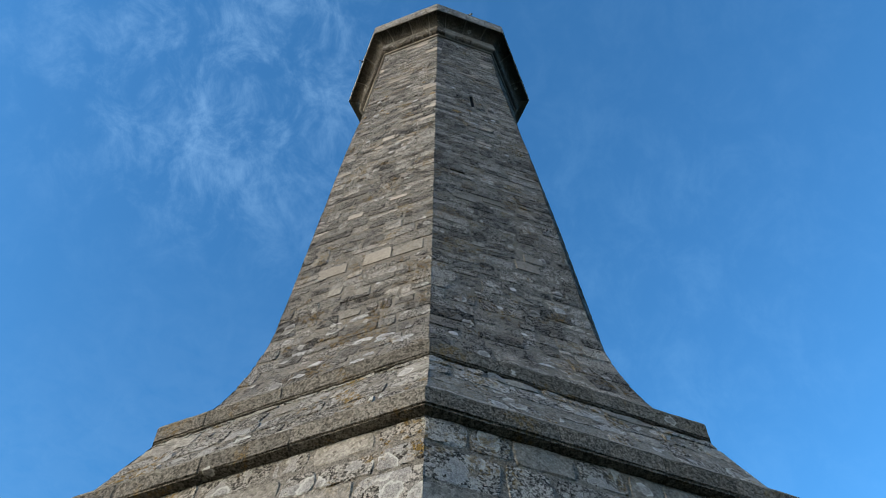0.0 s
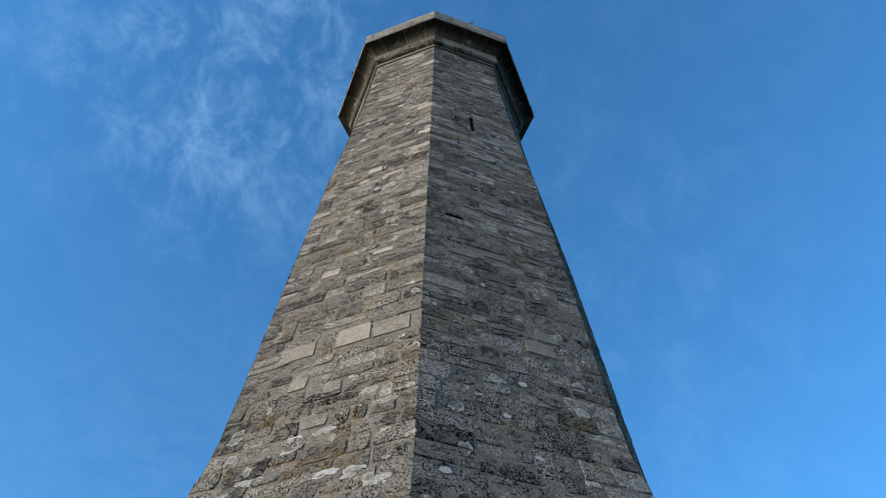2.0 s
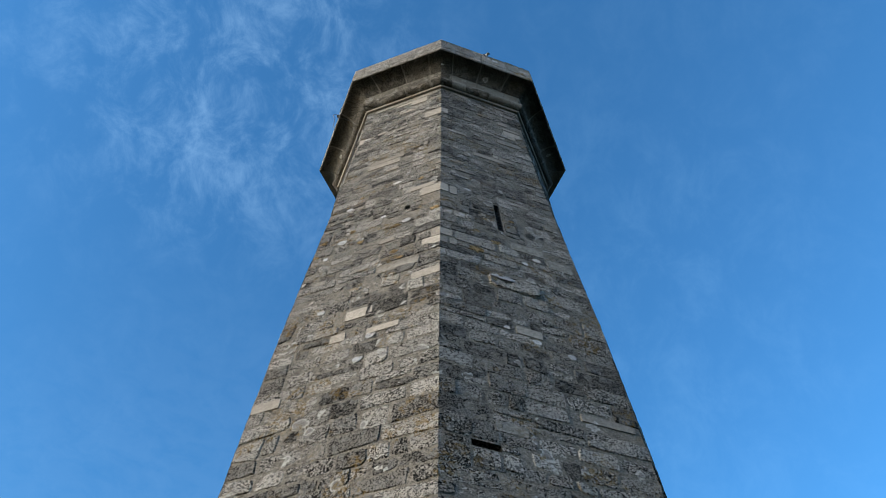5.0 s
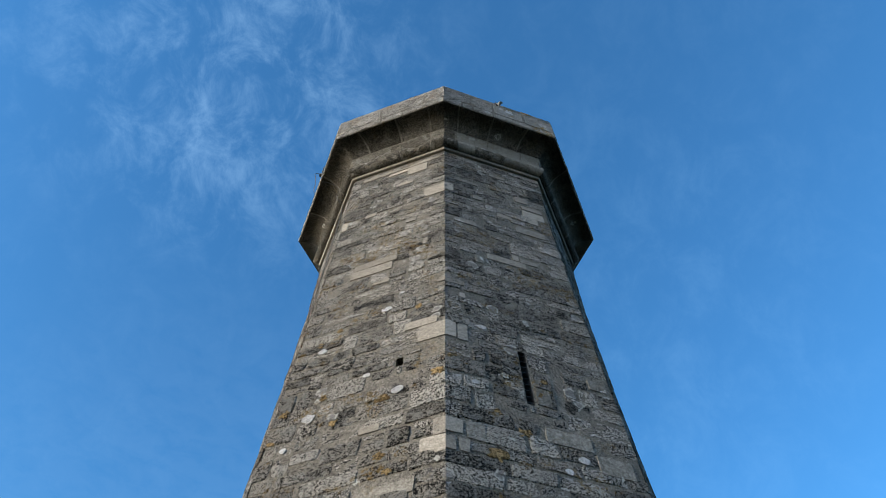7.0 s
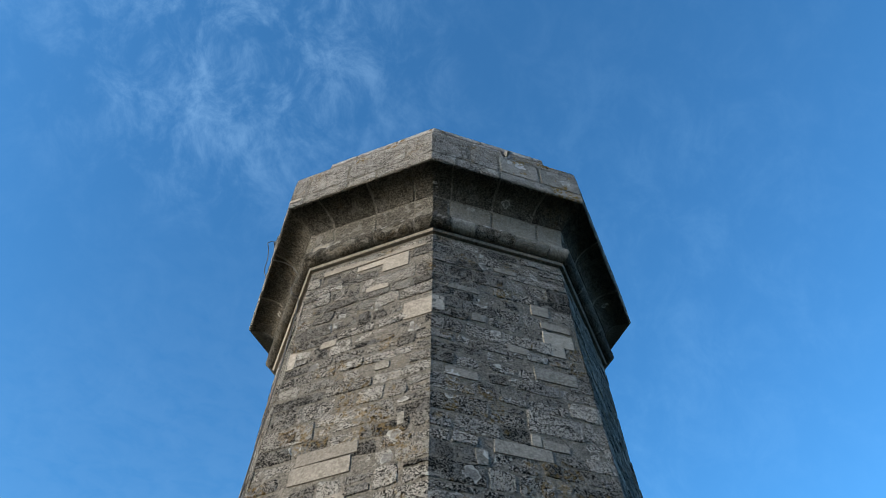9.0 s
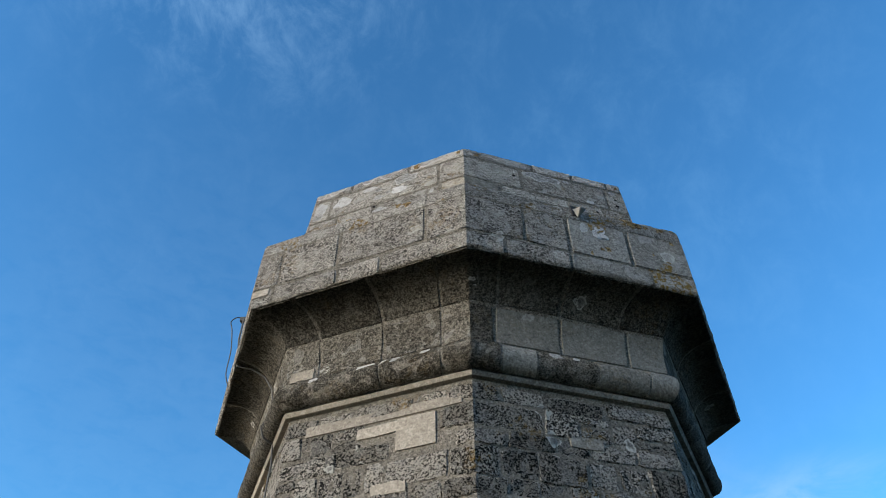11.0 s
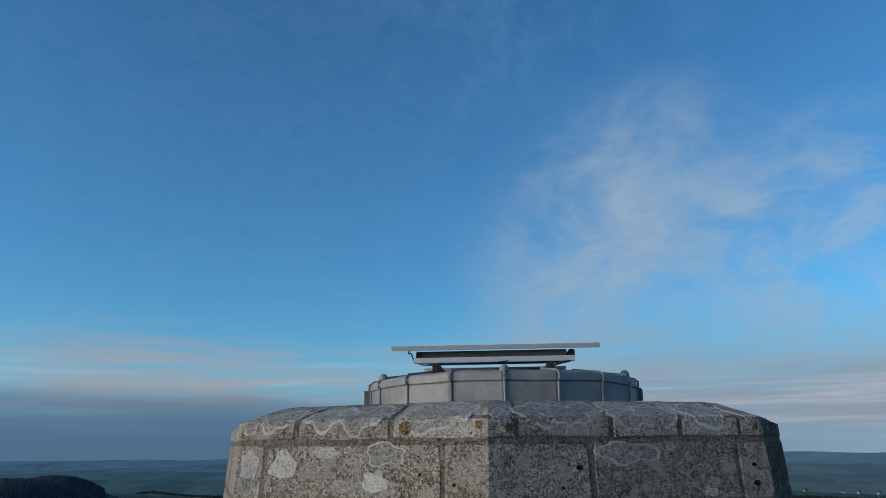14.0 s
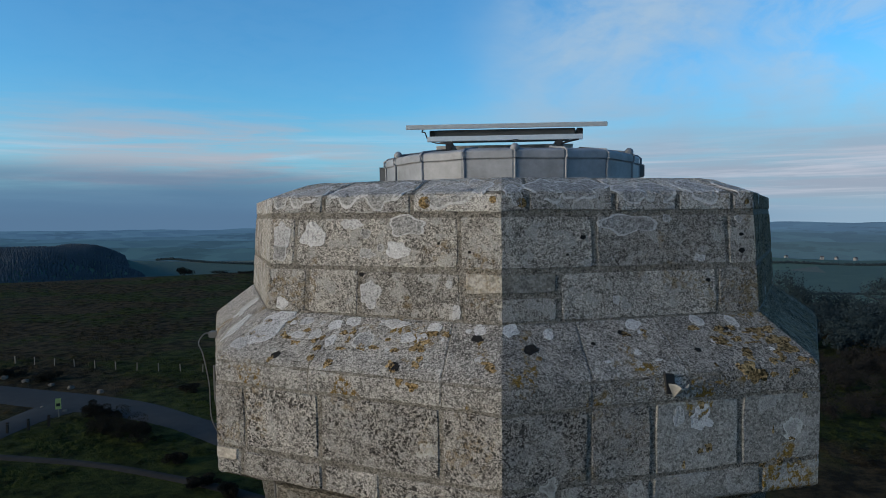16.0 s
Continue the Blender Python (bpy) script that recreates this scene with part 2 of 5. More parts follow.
    bsdf.inputs["Roughness"].default_value = 0.92
    bsdf.inputs["Specular IOR Level"].default_value = 0.06
    return m


grey_rubble = dict(dark=(0.048, 0.0440, 0.036), light=(0.132, 0.120, 0.099), contrast=1.7, white=0.25, orange=0.6, bloom=0.35, spread=1.25, flaky=0.34, size=1.75, speck=0.40, blotch=0.16)
RUBBLE = stone_material("rubble_limestone", **grey_rubble)
RUBBLE_FAR = stone_material("rubble_stonework", island=True, **grey_rubble)
BASE = stone_material("base_limestone", (0.086, 0.079, 0.065), (0.208, 0.190, 0.157), white=0.5, orange=0.9, bloom=0.8, spread=0.6, rosette=4.2, flaky=0.26, size=1.2)
BASE_CRUSTED = stone_material("crusted_base_limestone", (0.095, 0.088, 0.074), (0.225, 0.208, 0.175), white=0.8, orange=0.6, bloom=1.0, spread=0.6, rosette=4.6, flaky=0.26, size=1.25)
LEDGE = stone_material("ledge_limestone", (0.092, 0.083, 0.064), (0.158, 0.141, 0.111), contrast=0.8, white=0.16, orange=0.5, bloom=0.0, spread=0.5, flaky=0.25, size=1.3)
PALE = stone_material("new_limestone", (0.235, 0.207, 0.165), (0.325, 0.289, 0.233), contrast=0.35, white=0.05, orange=0.1, grain=0.2, spread=0.6, bloom=0.0, flaky=0.2)
SMOOTH = stone_material("smooth_limestone", (0.15, 0.135, 0.108), (0.23, 0.21, 0.171), contrast=0.5, white=0.15, orange=0.2, grain=0.35, spread=0.45, bloom=0.2, flaky=0.2)
ASHLAR = stone_material("ashlar_limestone", (0.19, 0.176, 0.149), (0.29, 0.267, 0.225), contrast=0.6, white=0.12, orange=1.0, grain=0.6, spread=0.3, bloom=0.5, flaky=0.22, size=1.5)
FASCIA = stone_material("pitted_limestone", (0.205, 0.186, 0.157), (0.349, 0.319, 0.269), contrast=0.92, white=0.10, orange=0.4, pits=0.8, spread=0.5, bloom=0.5, flaky=0.22, blotch=0.26, size=2.2)
WEATHER = stone_material("weathering_limestone", (0.185, 0.170, 0.144), (0.336, 0.311, 0.267), contrast=0.92, pits=0.22, white=0.10, orange=1.0, spread=0.5, bloom=0.12, rosette=8.0, flaky=0.22, blotch=0.26, size=2.2)
COPING = stone_material("coping_limestone", (0.198, 0.181, 0.152), (0.343, 0.318, 0.274), contrast=0.92, white=0.15, orange=0.4, spread=0.5, bloom=0.7, rosette=5.0, flaky=0.22, blotch=0.26, size=2.2)
PARAPET = stone_material("parapet_limestone", (0.198, 0.180, 0.149), (0.356, 0.326, 0.274), contrast=0.92, white=0.08, orange=0.5, pits=0.22, spread=0.6, bloom=0.8, flaky=0.22, blotch=0.26, size=2.2)
# hollow and roll: black weathering, with shade under the fascia put into the colour
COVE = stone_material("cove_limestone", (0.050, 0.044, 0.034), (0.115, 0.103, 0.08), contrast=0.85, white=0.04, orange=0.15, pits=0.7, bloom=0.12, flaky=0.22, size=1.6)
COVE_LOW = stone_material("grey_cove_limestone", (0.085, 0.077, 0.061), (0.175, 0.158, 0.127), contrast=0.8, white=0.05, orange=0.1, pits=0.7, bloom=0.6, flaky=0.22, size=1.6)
# head's face 1: shade painted as darker, warmer stone; also one dark block
DARK_SHADED = stone_material("dark_and_shaded_limestone", (0.070, 0.051, 0.030), (0.142, 0.107, 0.066), contrast=1.9, white=0.12, orange=0.6, spread=0.3, bloom=0.25, rosette=8.0, flaky=0.24, size=1.7)
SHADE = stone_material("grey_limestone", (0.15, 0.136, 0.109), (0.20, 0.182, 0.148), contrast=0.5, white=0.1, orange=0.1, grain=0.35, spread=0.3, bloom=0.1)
MORTAR = stone_material("lime_mortar", (0.145, 0.130, 0.104), (0.210, 0.188, 0.153), contrast=0.8, white=0.03, orange=0.2, grain=0.7, bloom=0.0, spread=0.0, size=1.6)
ROUGHCAST = stone_material("sandy_mortar", (0.15, 0.134, 0.107), (0.235, 0.212, 0.172), contrast=0.9, white=0.04, orange=0.15, grain=1.0, bloom=0.0, spread=0.0, size=1.8)


def plain_material(name, colour, rough=0.6, metal=0.0, vary=0.3, scale=12.0, bumpy=0.2):
    m, add, link, bsdf = material(name)
    at = add("ShaderNodeTexCoord").outputs["Object"]
    a = noise_node(add, link, at, scale, 7, 0.65)
    b = noise_node(add, link, at, scale * 6, 5, 0.6)
    worn = tuple(c * (1 - vary) for c in colour)
    base = mix_node(add, link, cut_node(add, link, a, 0.35, 0.68), worn, colour)
    base = mix_node(add, link, cut_node(add, link, b, 0.5, 0.75, 0.3), base, worn)
    link(base, bsdf.inputs["Base Color"])
    r = math_node(add, link, "MULTIPLY_ADD", a, 0.25)
    r.node.inputs[2].default_value = rough - 0.12
    link(r, bsdf.inputs["Roughness"])
    bsdf.inputs["Metallic"].default_value = metal
    bump = add("ShaderNodeBump")
    bump.inputs["Strength"].default_value, bump.inputs["Distance"].default_value = bumpy, 0.01
    link(b, bump.inputs["Height"])
    link(bump.outputs[0], bsdf.inputs["Normal"])
    bsdf.inputs["Specular IOR Level"].default_value = 0.08 if rough >= 0.8 else 0.4
    return m


LEAD = plain_material("lead_sheet", (0.255, 0.268, 0.29), 0.55, 0.0, 0.4, 5.0, 0.2)
ALU = plain_material("aluminium", (0.62, 0.63, 0.64), 0.42, 0.7, 0.12, 20.0, 0.05)
CELLS = plain_material("panel_glass", (0.012, 0.02, 0.05), 0.2, 0.0, 0.2, 8.0, 0.02)
BLACK = plain_material("black_plastic", (0.02, 0.02, 0.022), 0.5, 0.0, 0.3, 20.0, 0.1)
GREYBOX = plain_material("grey_enamel", (0.10, 0.105, 0.11), 0.5, 0.0, 0.2, 10.0, 0.05)
ZINC = plain_material("zinc_sheet", (0.25, 0.245, 0.23), 0.6, 0.0, 0.3, 20.0, 0.15)
CABLE = plain_material("grey_cable", (0.10, 0.10, 0.098), 0.6, 0.0, 0.2, 30.0, 0.1)
IRON = plain_material("dark_iron", (0.03, 0.03, 0.032), 0.6, 0.3, 0.3, 30.0, 0.2)
POSTWOOD = plain_material("weathered_wood", (0.20, 0.18, 0.15), 0.85, 0.0, 0.4, 9.0, 0.5)
DARKWOOD = plain_material("dark_wood", (0.03, 0.028, 0.025), 0.85, 0.0, 0.4, 9.0, 0.5)
BOULDER = plain_material("boulder_limestone", (0.12, 0.112, 0.098), 0.9, 0.0, 0.45, 3.0, 0.8)
SIGNGREEN = plain_material("sign_green", (0.30, 0.36, 0.12), 0.6, 0.0, 0.2, 6.0, 0.1)
ASPHALT = plain_material("asphalt", (0.034, 0.037, 0.039), 0.9, 0.0, 0.3, 0.6, 0.5)
GRAVEL = plain_material("gravel", (0.028, 0.027, 0.025), 0.95, 0.0, 0.4, 1.2, 0.8)
LEAF = plain_material("dark_leaf", (0.013, 0.012, 0.008), 0.8, 0.0, 0.5, 1.5, 0.3)
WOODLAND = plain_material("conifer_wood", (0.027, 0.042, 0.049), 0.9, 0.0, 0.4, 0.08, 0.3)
# far woods: distance haze painted in as a paler, bluer colour
HAZED_WOOD = plain_material("hazed_conifer_wood", (0.060, 0.080, 0.098), 0.95, 0.0, 0.25, 0.03, 0.2)
BARK = plain_material("bark", (0.035, 0.03, 0.026), 0.9, 0.0, 0.4, 6.0, 0.6)
TWIGS = plain_material("bare_twigs", (0.026, 0.024, 0.022), 0.9, 0.0, 0.5, 0.12, 0.3)
WHITEWASH = plain_material("whitewash", (0.22, 0.22, 0.215), 0.9, 0.0, 0.1, 0.5, 0.1)
LICHEN = stone_material("white_lichen", (0.41, 0.395, 0.365), (0.54, 0.525, 0.49), contrast=0.6, white=0.0, orange=0.0, bloom=0.0, spread=0.4, flaky=0.2, size=1.6)
LICHEN_RIM = stone_material("lichen_rim", (0.48, 0.465, 0.43), (0.58, 0.56, 0.52), contrast=0.5, white=0.0, orange=0.0, bloom=0.0, spread=0.2, flaky=0.2, size=1.6)
LICHEN_GREY = stone_material("grey_lichen", (0.26, 0.25, 0.227), (0.365, 0.351, 0.32), contrast=0.7, white=0.0, orange=0.0, bloom=0.0, spread=0.3, flaky=0.2, size=1.8)
GOLD = stone_material("orange_lichen", (0.12, 0.082, 0.035), (0.25, 0.17, 0.075), contrast=1.0, white=0.0, orange=0.0, bloom=0.0, spread=0.5, flaky=0.25, size=1.4)
MOSS = plain_material("black_moss", (0.025, 0.024, 0.024), 0.95, 0.0, 0.4, 60.0, 0.8)
SLATE = plain_material("slate_roof", (0.08, 0.085, 0.095), 0.8, 0.0, 0.3, 0.5, 0.3)


def ground_material():
    """Heath with rough grass on the hilltop, hedged fields below it."""
    m, add, link, bsdf = material("heath_and_fields")
    at = add("ShaderNodeTexCoord").outputs["Object"]
    part = add("ShaderNodeSeparateXYZ")
    link(at, part.inputs[0])
    a = noise_node(add, link, at, 0.035, 7, 0.65)
    b = noise_node(add, link, at, 0.45, 8, 0.7)
    c = noise_node(add, link, at, 2.6, 6, 0.7)
    heath = mix_node(add, link, cut_node(add, link, b, 0.41, 0.59), (0.010, 0.0076, 0.0040), (0.046, 0.034, 0.017))
    grass = mix_node(add, link, cut_node(add, link, b, 0.38, 0.62), (0.007, 0.011, 0.003), (0.036, 0.046, 0.011))
    near = mix_node(add, link, cut_node(add, link, a, 0.47, 0.56), heath, grass)
    near = mix_node(add, link, cut_node(add, link, c, 0.5, 0.64, 0.65), near, (0.009, 0.008, 0.006))
    # the mown green by the road
    away = add("ShaderNodeVectorMath", operation="DISTANCE")
    away.inputs[1].default_value = (-25, 30, 0)
    link(at, away.inputs[0])
    lawn = cut_node(add, link, math_node(add, link, "MULTIPLY", away.outputs["Value"], 0.01), 0.52, 0.40)
    near = mix_node(add, link, lawn, near, grass)
    plots = add("ShaderNodeTexVoronoi")
    plots.inputs["Scale"].default_value = 0.0042
    link(at, plots.inputs["Vector"])
    patch = add("ShaderNodeSeparateColor")
    link(plots.outputs["Color"], patch.inputs[0])
    # crops shifted to pale blue-green: distance haze painted into the fields
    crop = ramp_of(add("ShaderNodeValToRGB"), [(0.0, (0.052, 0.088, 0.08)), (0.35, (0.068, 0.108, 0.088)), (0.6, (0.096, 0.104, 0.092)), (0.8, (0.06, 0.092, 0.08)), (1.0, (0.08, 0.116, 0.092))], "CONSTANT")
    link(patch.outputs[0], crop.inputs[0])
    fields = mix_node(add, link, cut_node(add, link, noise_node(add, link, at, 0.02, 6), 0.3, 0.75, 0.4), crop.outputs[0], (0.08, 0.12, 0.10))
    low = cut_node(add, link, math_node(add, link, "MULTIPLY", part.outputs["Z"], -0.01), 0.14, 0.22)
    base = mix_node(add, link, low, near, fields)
    link(base, bsdf.inputs["Base Color"])
    bsdf.inputs["Roughness"].default_value = 1.0
    bsdf.inputs["Specular IOR Level"].default_value = 0.05
    bump = add("ShaderNodeBump")
    bump.inputs["Strength"].default_value, bump.inputs["Distance"].default_value = 1.0, 0.5
    link(math_node(add, link, "ADD", b, c), bump.inputs["Height"])
    link(bump.outputs[0], bsdf.inputs["Normal"])
    return m


GROUND = ground_material()

# ------------------------------------------------------------------ helpers to build with


def mesh_of(name, verts, faces, mat, smooth=False, rounded=None):
    me = bpy.data.meshes.new(name)
    me.from_pydata([tuple(v) for v in verts], [], faces)
    me.materials.append(mat)
    if smooth:
        me.shade_smooth()
    if rounded is not None:
        me.polygons.foreach_set("use_smooth", rounded)
    me.update()
    return me


def part(name, data, mat, parent, label=""):
    """One mesh object, from a bmesh or (verts, faces), under a thing or a part."""
    if isinstance(data, bmesh.types.BMesh):
        me = bpy.data.meshes.new(name)
        bmesh.ops.recalc_face_normals(data, faces=data.faces)
        data.to_mesh(me)
        data.free()
        me.materials.append(mat)
    else:
        me = mesh_of(name, *data, mat)
    ob = new(name, me)
    ob.parent = parent
    if label:
        tagged(ob, label)
    return ob


def box(bm, x0, x1, y0, y1, z0, z1, bevel=0.0, m=None):
    got = bmesh.ops.create_cube(bm, size=1)["verts"]
    for v in got:
        v.co = Vector((x0 + (v.co.x + 0.5) * (x1 - x0), y0 + (v.co.y + 0.5) * (y1 - y0), z0 + (v.co.z + 0.5) * (z1 - z0)))
    if bevel:
        edges = list({e for v in got for e in v.link_edges})
        got = list({v for f in bmesh.ops.bevel(bm, geom=edges, offset=bevel, segments=2, affect="EDGES")["faces"] for v in f.verts} | {v for v in got if v.is_valid})
    if m is not None:
        bmesh.ops.transform(bm, matrix=m, verts=got)
    return bm


def tube(points, radius, sides=8, taper=None):
    """A bent tube through points, closed at its ends."""
    verts, faces = [], []
    pts = [Vector(p) for p in points]
    for n, p in enumerate(pts):
        along = (pts[min(n + 1, len(pts) - 1)] - pts[max(n - 1, 0)]).normalized()
        side = along.cross(Vector((0.31, 0.17, 0.93))).normalized()
        up = along.cross(side)
        r = radius if taper is None else radius + (taper - radius) * n / (len(pts) - 1)
        for s in range(sides):
            a = 2 * math.pi * s / sides
            verts.append(p + r * (math.cos(a) * side + math.sin(a) * up))
    for n in range(len(pts) - 1):
        for s in range(sides):
            t = (s + 1) % sides
            faces.append((n * sides + s, n * sides + t, (n + 1) * sides + t, (n + 1) * sides + s))
    faces += [tuple(range(sides))[::-1], tuple(range((len(pts) - 1) * sides, len(pts) * sides))]
    return verts, faces


def wobbly(points, steps=8):
    """A smooth line through points (Catmull-Rom)."""
    p = [Vector(q) for q in points]
    p = [p[0] * 2 - p[1], *p, p[-1] * 2 - p[-2]]
    out = []
    for a, b, c, d in zip(p, p[1:], p[2:], p[3:]):
        for n in range(steps):
            t = n / steps
            out.append(0.5 * (2 * b + (c - a) * t + (2 * a - 5 * b + 4 * c - d) * t * t + (3 * b - a - 3 * c + d) * t**3))
    return [*out, p[-2]]


# ------------------------------------------------------------------ the ground


def hill(x, y):
    """Height of the land: a flat hilltop that falls to a valley of fields, with hills beyond."""
    r, a = math.hypot(x, y), math.degrees(math.atan2(x, y))
    edge = 285 - 115 * max(0.0, min(1.0, (a + 5) / 22)) if -175 < a < 175 else 285
    fall = max(0.0, r - edge)
    z = -118 * (1 - math.exp(-fall / 330.0))
    z += 0.9 * noise.noise((x * 0.02, y * 0.02, 0)) * min(1, r / 60) + 2.2 * noise.noise((x * 0.008, y * 0.008, 3)) * min(1, max(0, r - 110) / 120)
    far = min(1.0, max(0.0, (r - 600) / 1200))
    z += far * 20 * noise.noise((x * 0.0011, y * 0.0011, 7)) + far * 9 * noise.noise((x * 0.003, y * 0.003, 11))
    z += max(0.0, min(1.0, (r - 1000) / 900)) * 34 - max(0.0, r - 1900) * 0.2
    z -= 0.65 * max(0.0, min(1.0, 1.5 - r / 30))
    z += 91 * math.exp(-(((x + 760) / 268) ** 12 + ((y - 800) / 200) ** 2))
    z += 68 * math.exp(-(((x + 865) / 72) ** 4 + ((y - 1320) / 150) ** 2))
    return z


rings = [0] + [4 + 3 * n for n in range(34)] + [108 * 1.047**n for n in range(1, 74)]
verts, faces, turns = [(0, 0, 0)], [], 192
for r in rings[1:]:
    for n in range(turns):
        a = 2 * math.pi * n / turns
        x, y = r * math.sin(a), r * math.cos(a)
        verts.append((x, y, hill(x, y)))
for n in range(turns):
    faces.append((0, 1 + (n + 1) % turns, 1 + n))
for k in range(len(rings) - 2):
    for n in range(turns):
        a, b = 1 + k * turns + n, 1 + k * turns + (n + 1) % turns
        faces.append((a, b, b + turns, a + turns))
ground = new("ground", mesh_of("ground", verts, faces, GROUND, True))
tagged(ground, "dark heather and rough grass hilltop falling to green fields", "ground", kind="structure")


WAYS = []


def strip(name, line, widths, mat, lift, label, category):
    """A road or path laid on the ground along a line."""
    pts = wobbly([(x, y, 0) for x, y in line], 10)
    verts, faces = [], []
    for n, p in enumerate(pts):
        along = (pts[min(n + 1, len(pts) - 1)] - pts[max(n - 1, 0)]).normalized()
        side = Vector((-along.y, along.x, 0))
        w = np.interp(n / (len(pts) - 1), np.linspace(0, 1, len(widths)), widths) / 2
        WAYS.append((p.x, p.y, w + 0.3))
        for s in (-1, -0.5, 0, 0.5, 1):
            q = p + side * w * s * (1 + 0.06 * noise.noise((n * 0.7, s * 3, 2)))
            verts.append((q.x, q.y, hill(q.x, q.y) + lift * (1.4 if abs(s) < 1 else 0.2)))
    for n in range(len(pts) - 1):
        for s in range(4):
            faces.append((n * 5 + s, n * 5 + s + 1, n * 5 + s + 6, n * 5 + s + 5))
    ob = new(name, mesh_of(name, verts, faces, mat, True))
    return tagged(ob, label, category, kind="structure")


strip("road", [(-110, 84), (-85, 80), (-66, 76.5), (-54, 73.5), (-45, 70.5), (-36, 65.5), (-29, 60.5), (-18, 52), (-6, 43), (10, 36)], [5, 5.5, 6.5, 7, 6, 4.2, 3.8, 3.8, 3.8, 3.8], ASPHALT, 0.10, "grey asphalt lane over the dark heath", "road")
strip("side_road", [(-53, 72), (-54, 66), (-54, 60), (-53, 52), (-50, 42), (-46, 30)], [7, 5, 4.5, 4.5, 4.5, 4.5], ASPHALT, 0.16, "grey asphalt turning off the lane", "road")
strip("gravel_path", [(-54, 55), (-47.5, 53.4), (-38, 52), (-30, 49.8), (-20.7, 46.4), (-12, 41), (-4, 32), (0, 12)], [1.4, 1.3, 1.2, 1.2, 1.2, 1.3, 1.4], GRAVEL, 0.12, "narrow grey gravel path across the grass", "path")


def far_hills(name, radius, fall, rough, colour):
    """A plain rim of fields and woods, kilometres off, with blue haze painted into its glow; `fall` is its crest's
    angle under the horizon.
    """
    m, add, link, bsdf = material(name)
    at = add("ShaderNodeMapping")
    at.inputs["Scale"].default_value = (1, 1, 7)
    link(add("ShaderNodeTexCoord").outputs["Object"], at.inputs["Vector"])
    plots = add("ShaderNodeTexVoronoi")
    plots.inputs["Scale"].default_value = 0.010
    link(at.outputs[0], plots.inputs["Vector"])
    one = add("ShaderNodeSeparateColor")
    link(plots.outputs["Color"], one.inputs[0])
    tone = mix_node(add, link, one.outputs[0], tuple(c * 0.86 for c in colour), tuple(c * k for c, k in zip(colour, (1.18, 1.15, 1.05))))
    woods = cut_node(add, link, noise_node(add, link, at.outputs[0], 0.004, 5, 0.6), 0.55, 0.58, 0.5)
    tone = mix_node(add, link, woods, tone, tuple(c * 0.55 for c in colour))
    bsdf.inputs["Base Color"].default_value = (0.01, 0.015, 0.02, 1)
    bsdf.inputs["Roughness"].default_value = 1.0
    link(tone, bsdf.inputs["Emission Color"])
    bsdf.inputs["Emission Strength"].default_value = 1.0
    verts, faces, count = [], [], 720
    for n in range(count):
        a = 2 * math.pi * n / count
        x, y = math.sin(a), math.cos(a)
        top = 23 - radius * math.tan(radians(fall)) + rough * (noise.noise((x * 4, y * 4, radius)) + 0.5 * noise.noise((x * 15, y * 15, radius)) + 0.12 * noise.noise((x * 60, y * 60, radius)))
        verts += [(x * radius, y * radius, -330), (x * radius, y * radius, top)]
    for n in range(count):
        a, b = 2 * n, 2 * ((n + 1) % count)
        faces.append((a, b, b + 1, a + 1))
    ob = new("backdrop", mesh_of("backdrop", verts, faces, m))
    tagged(ob, "hazy blue hills along the horizon", "hills", kind="structure")


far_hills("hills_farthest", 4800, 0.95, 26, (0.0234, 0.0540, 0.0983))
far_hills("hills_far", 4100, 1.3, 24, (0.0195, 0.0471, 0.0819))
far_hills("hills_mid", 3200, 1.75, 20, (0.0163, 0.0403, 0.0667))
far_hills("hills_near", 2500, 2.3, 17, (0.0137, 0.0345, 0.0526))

# ------------------------------------------------------------------ the monument
SPAN = 1 / math.cos(math.pi / 8)


def corner_way(k, z=20.0):
    """A corner of the plan: a regular octagon at the base, a little longer across above the flare."""
    k = (k + 4) % 8 - 4
    turn, far = {0: (-0.6, 1.012), 1: (43.0, 1.035), 2: (90.6, 1.037), 3: (136.0, 1.035), 4: (180.0, 1.0)}[abs(k)]
    f = min(max((z - 5.2) / 0.22, 0.0), 1.0)
    turn, far = 45.0 * abs(k) * (1 - f) + turn * f, (1 - f) + far * f
    a = radians(turn) * (-1 if k < 0 else 1)
    return Vector((math.sin(a), -math.cos(a), 0)) * far


def along_profile(points):
    """A profile as a function of the way s along it: radius at the corners, height and outward normal."""
    total, at = 0.0, [0.0]
    for (r0, z0), (r1, z1) in zip(points, points[1:]):
        total += math.hypot(r1 - r0, z1 - z0)
        at.append(total)

    def where(s):
        s = min(max(s, 0.0), total)
        n = 0
        while n < len(at) - 2 and at[n + 1] < s:
            n += 1
        (r0, z0), (r1, z1) = points[n], points[n + 1]
        f = (s - at[n]) / (at[n + 1] - at[n])
        t = Vector((r1 - r0, z1 - z0)).normalized()
        return r0 + (r1 - r0) * f, z0 + (z1 - z0) * f, t.y, -t.x

    return where, total


def on_face(k, u, s, out, profile):
    """A point of the octagon's face k: u across it, s up its profile, out metres proud of it."""
    r, z, nr, nz = profile(s)
    r += out * nr * SPAN
    p = corner_way(k, z).lerp(corner_way(k + 1, z), u) * r
    return Vector((p.x, p.y, z + out * nz))


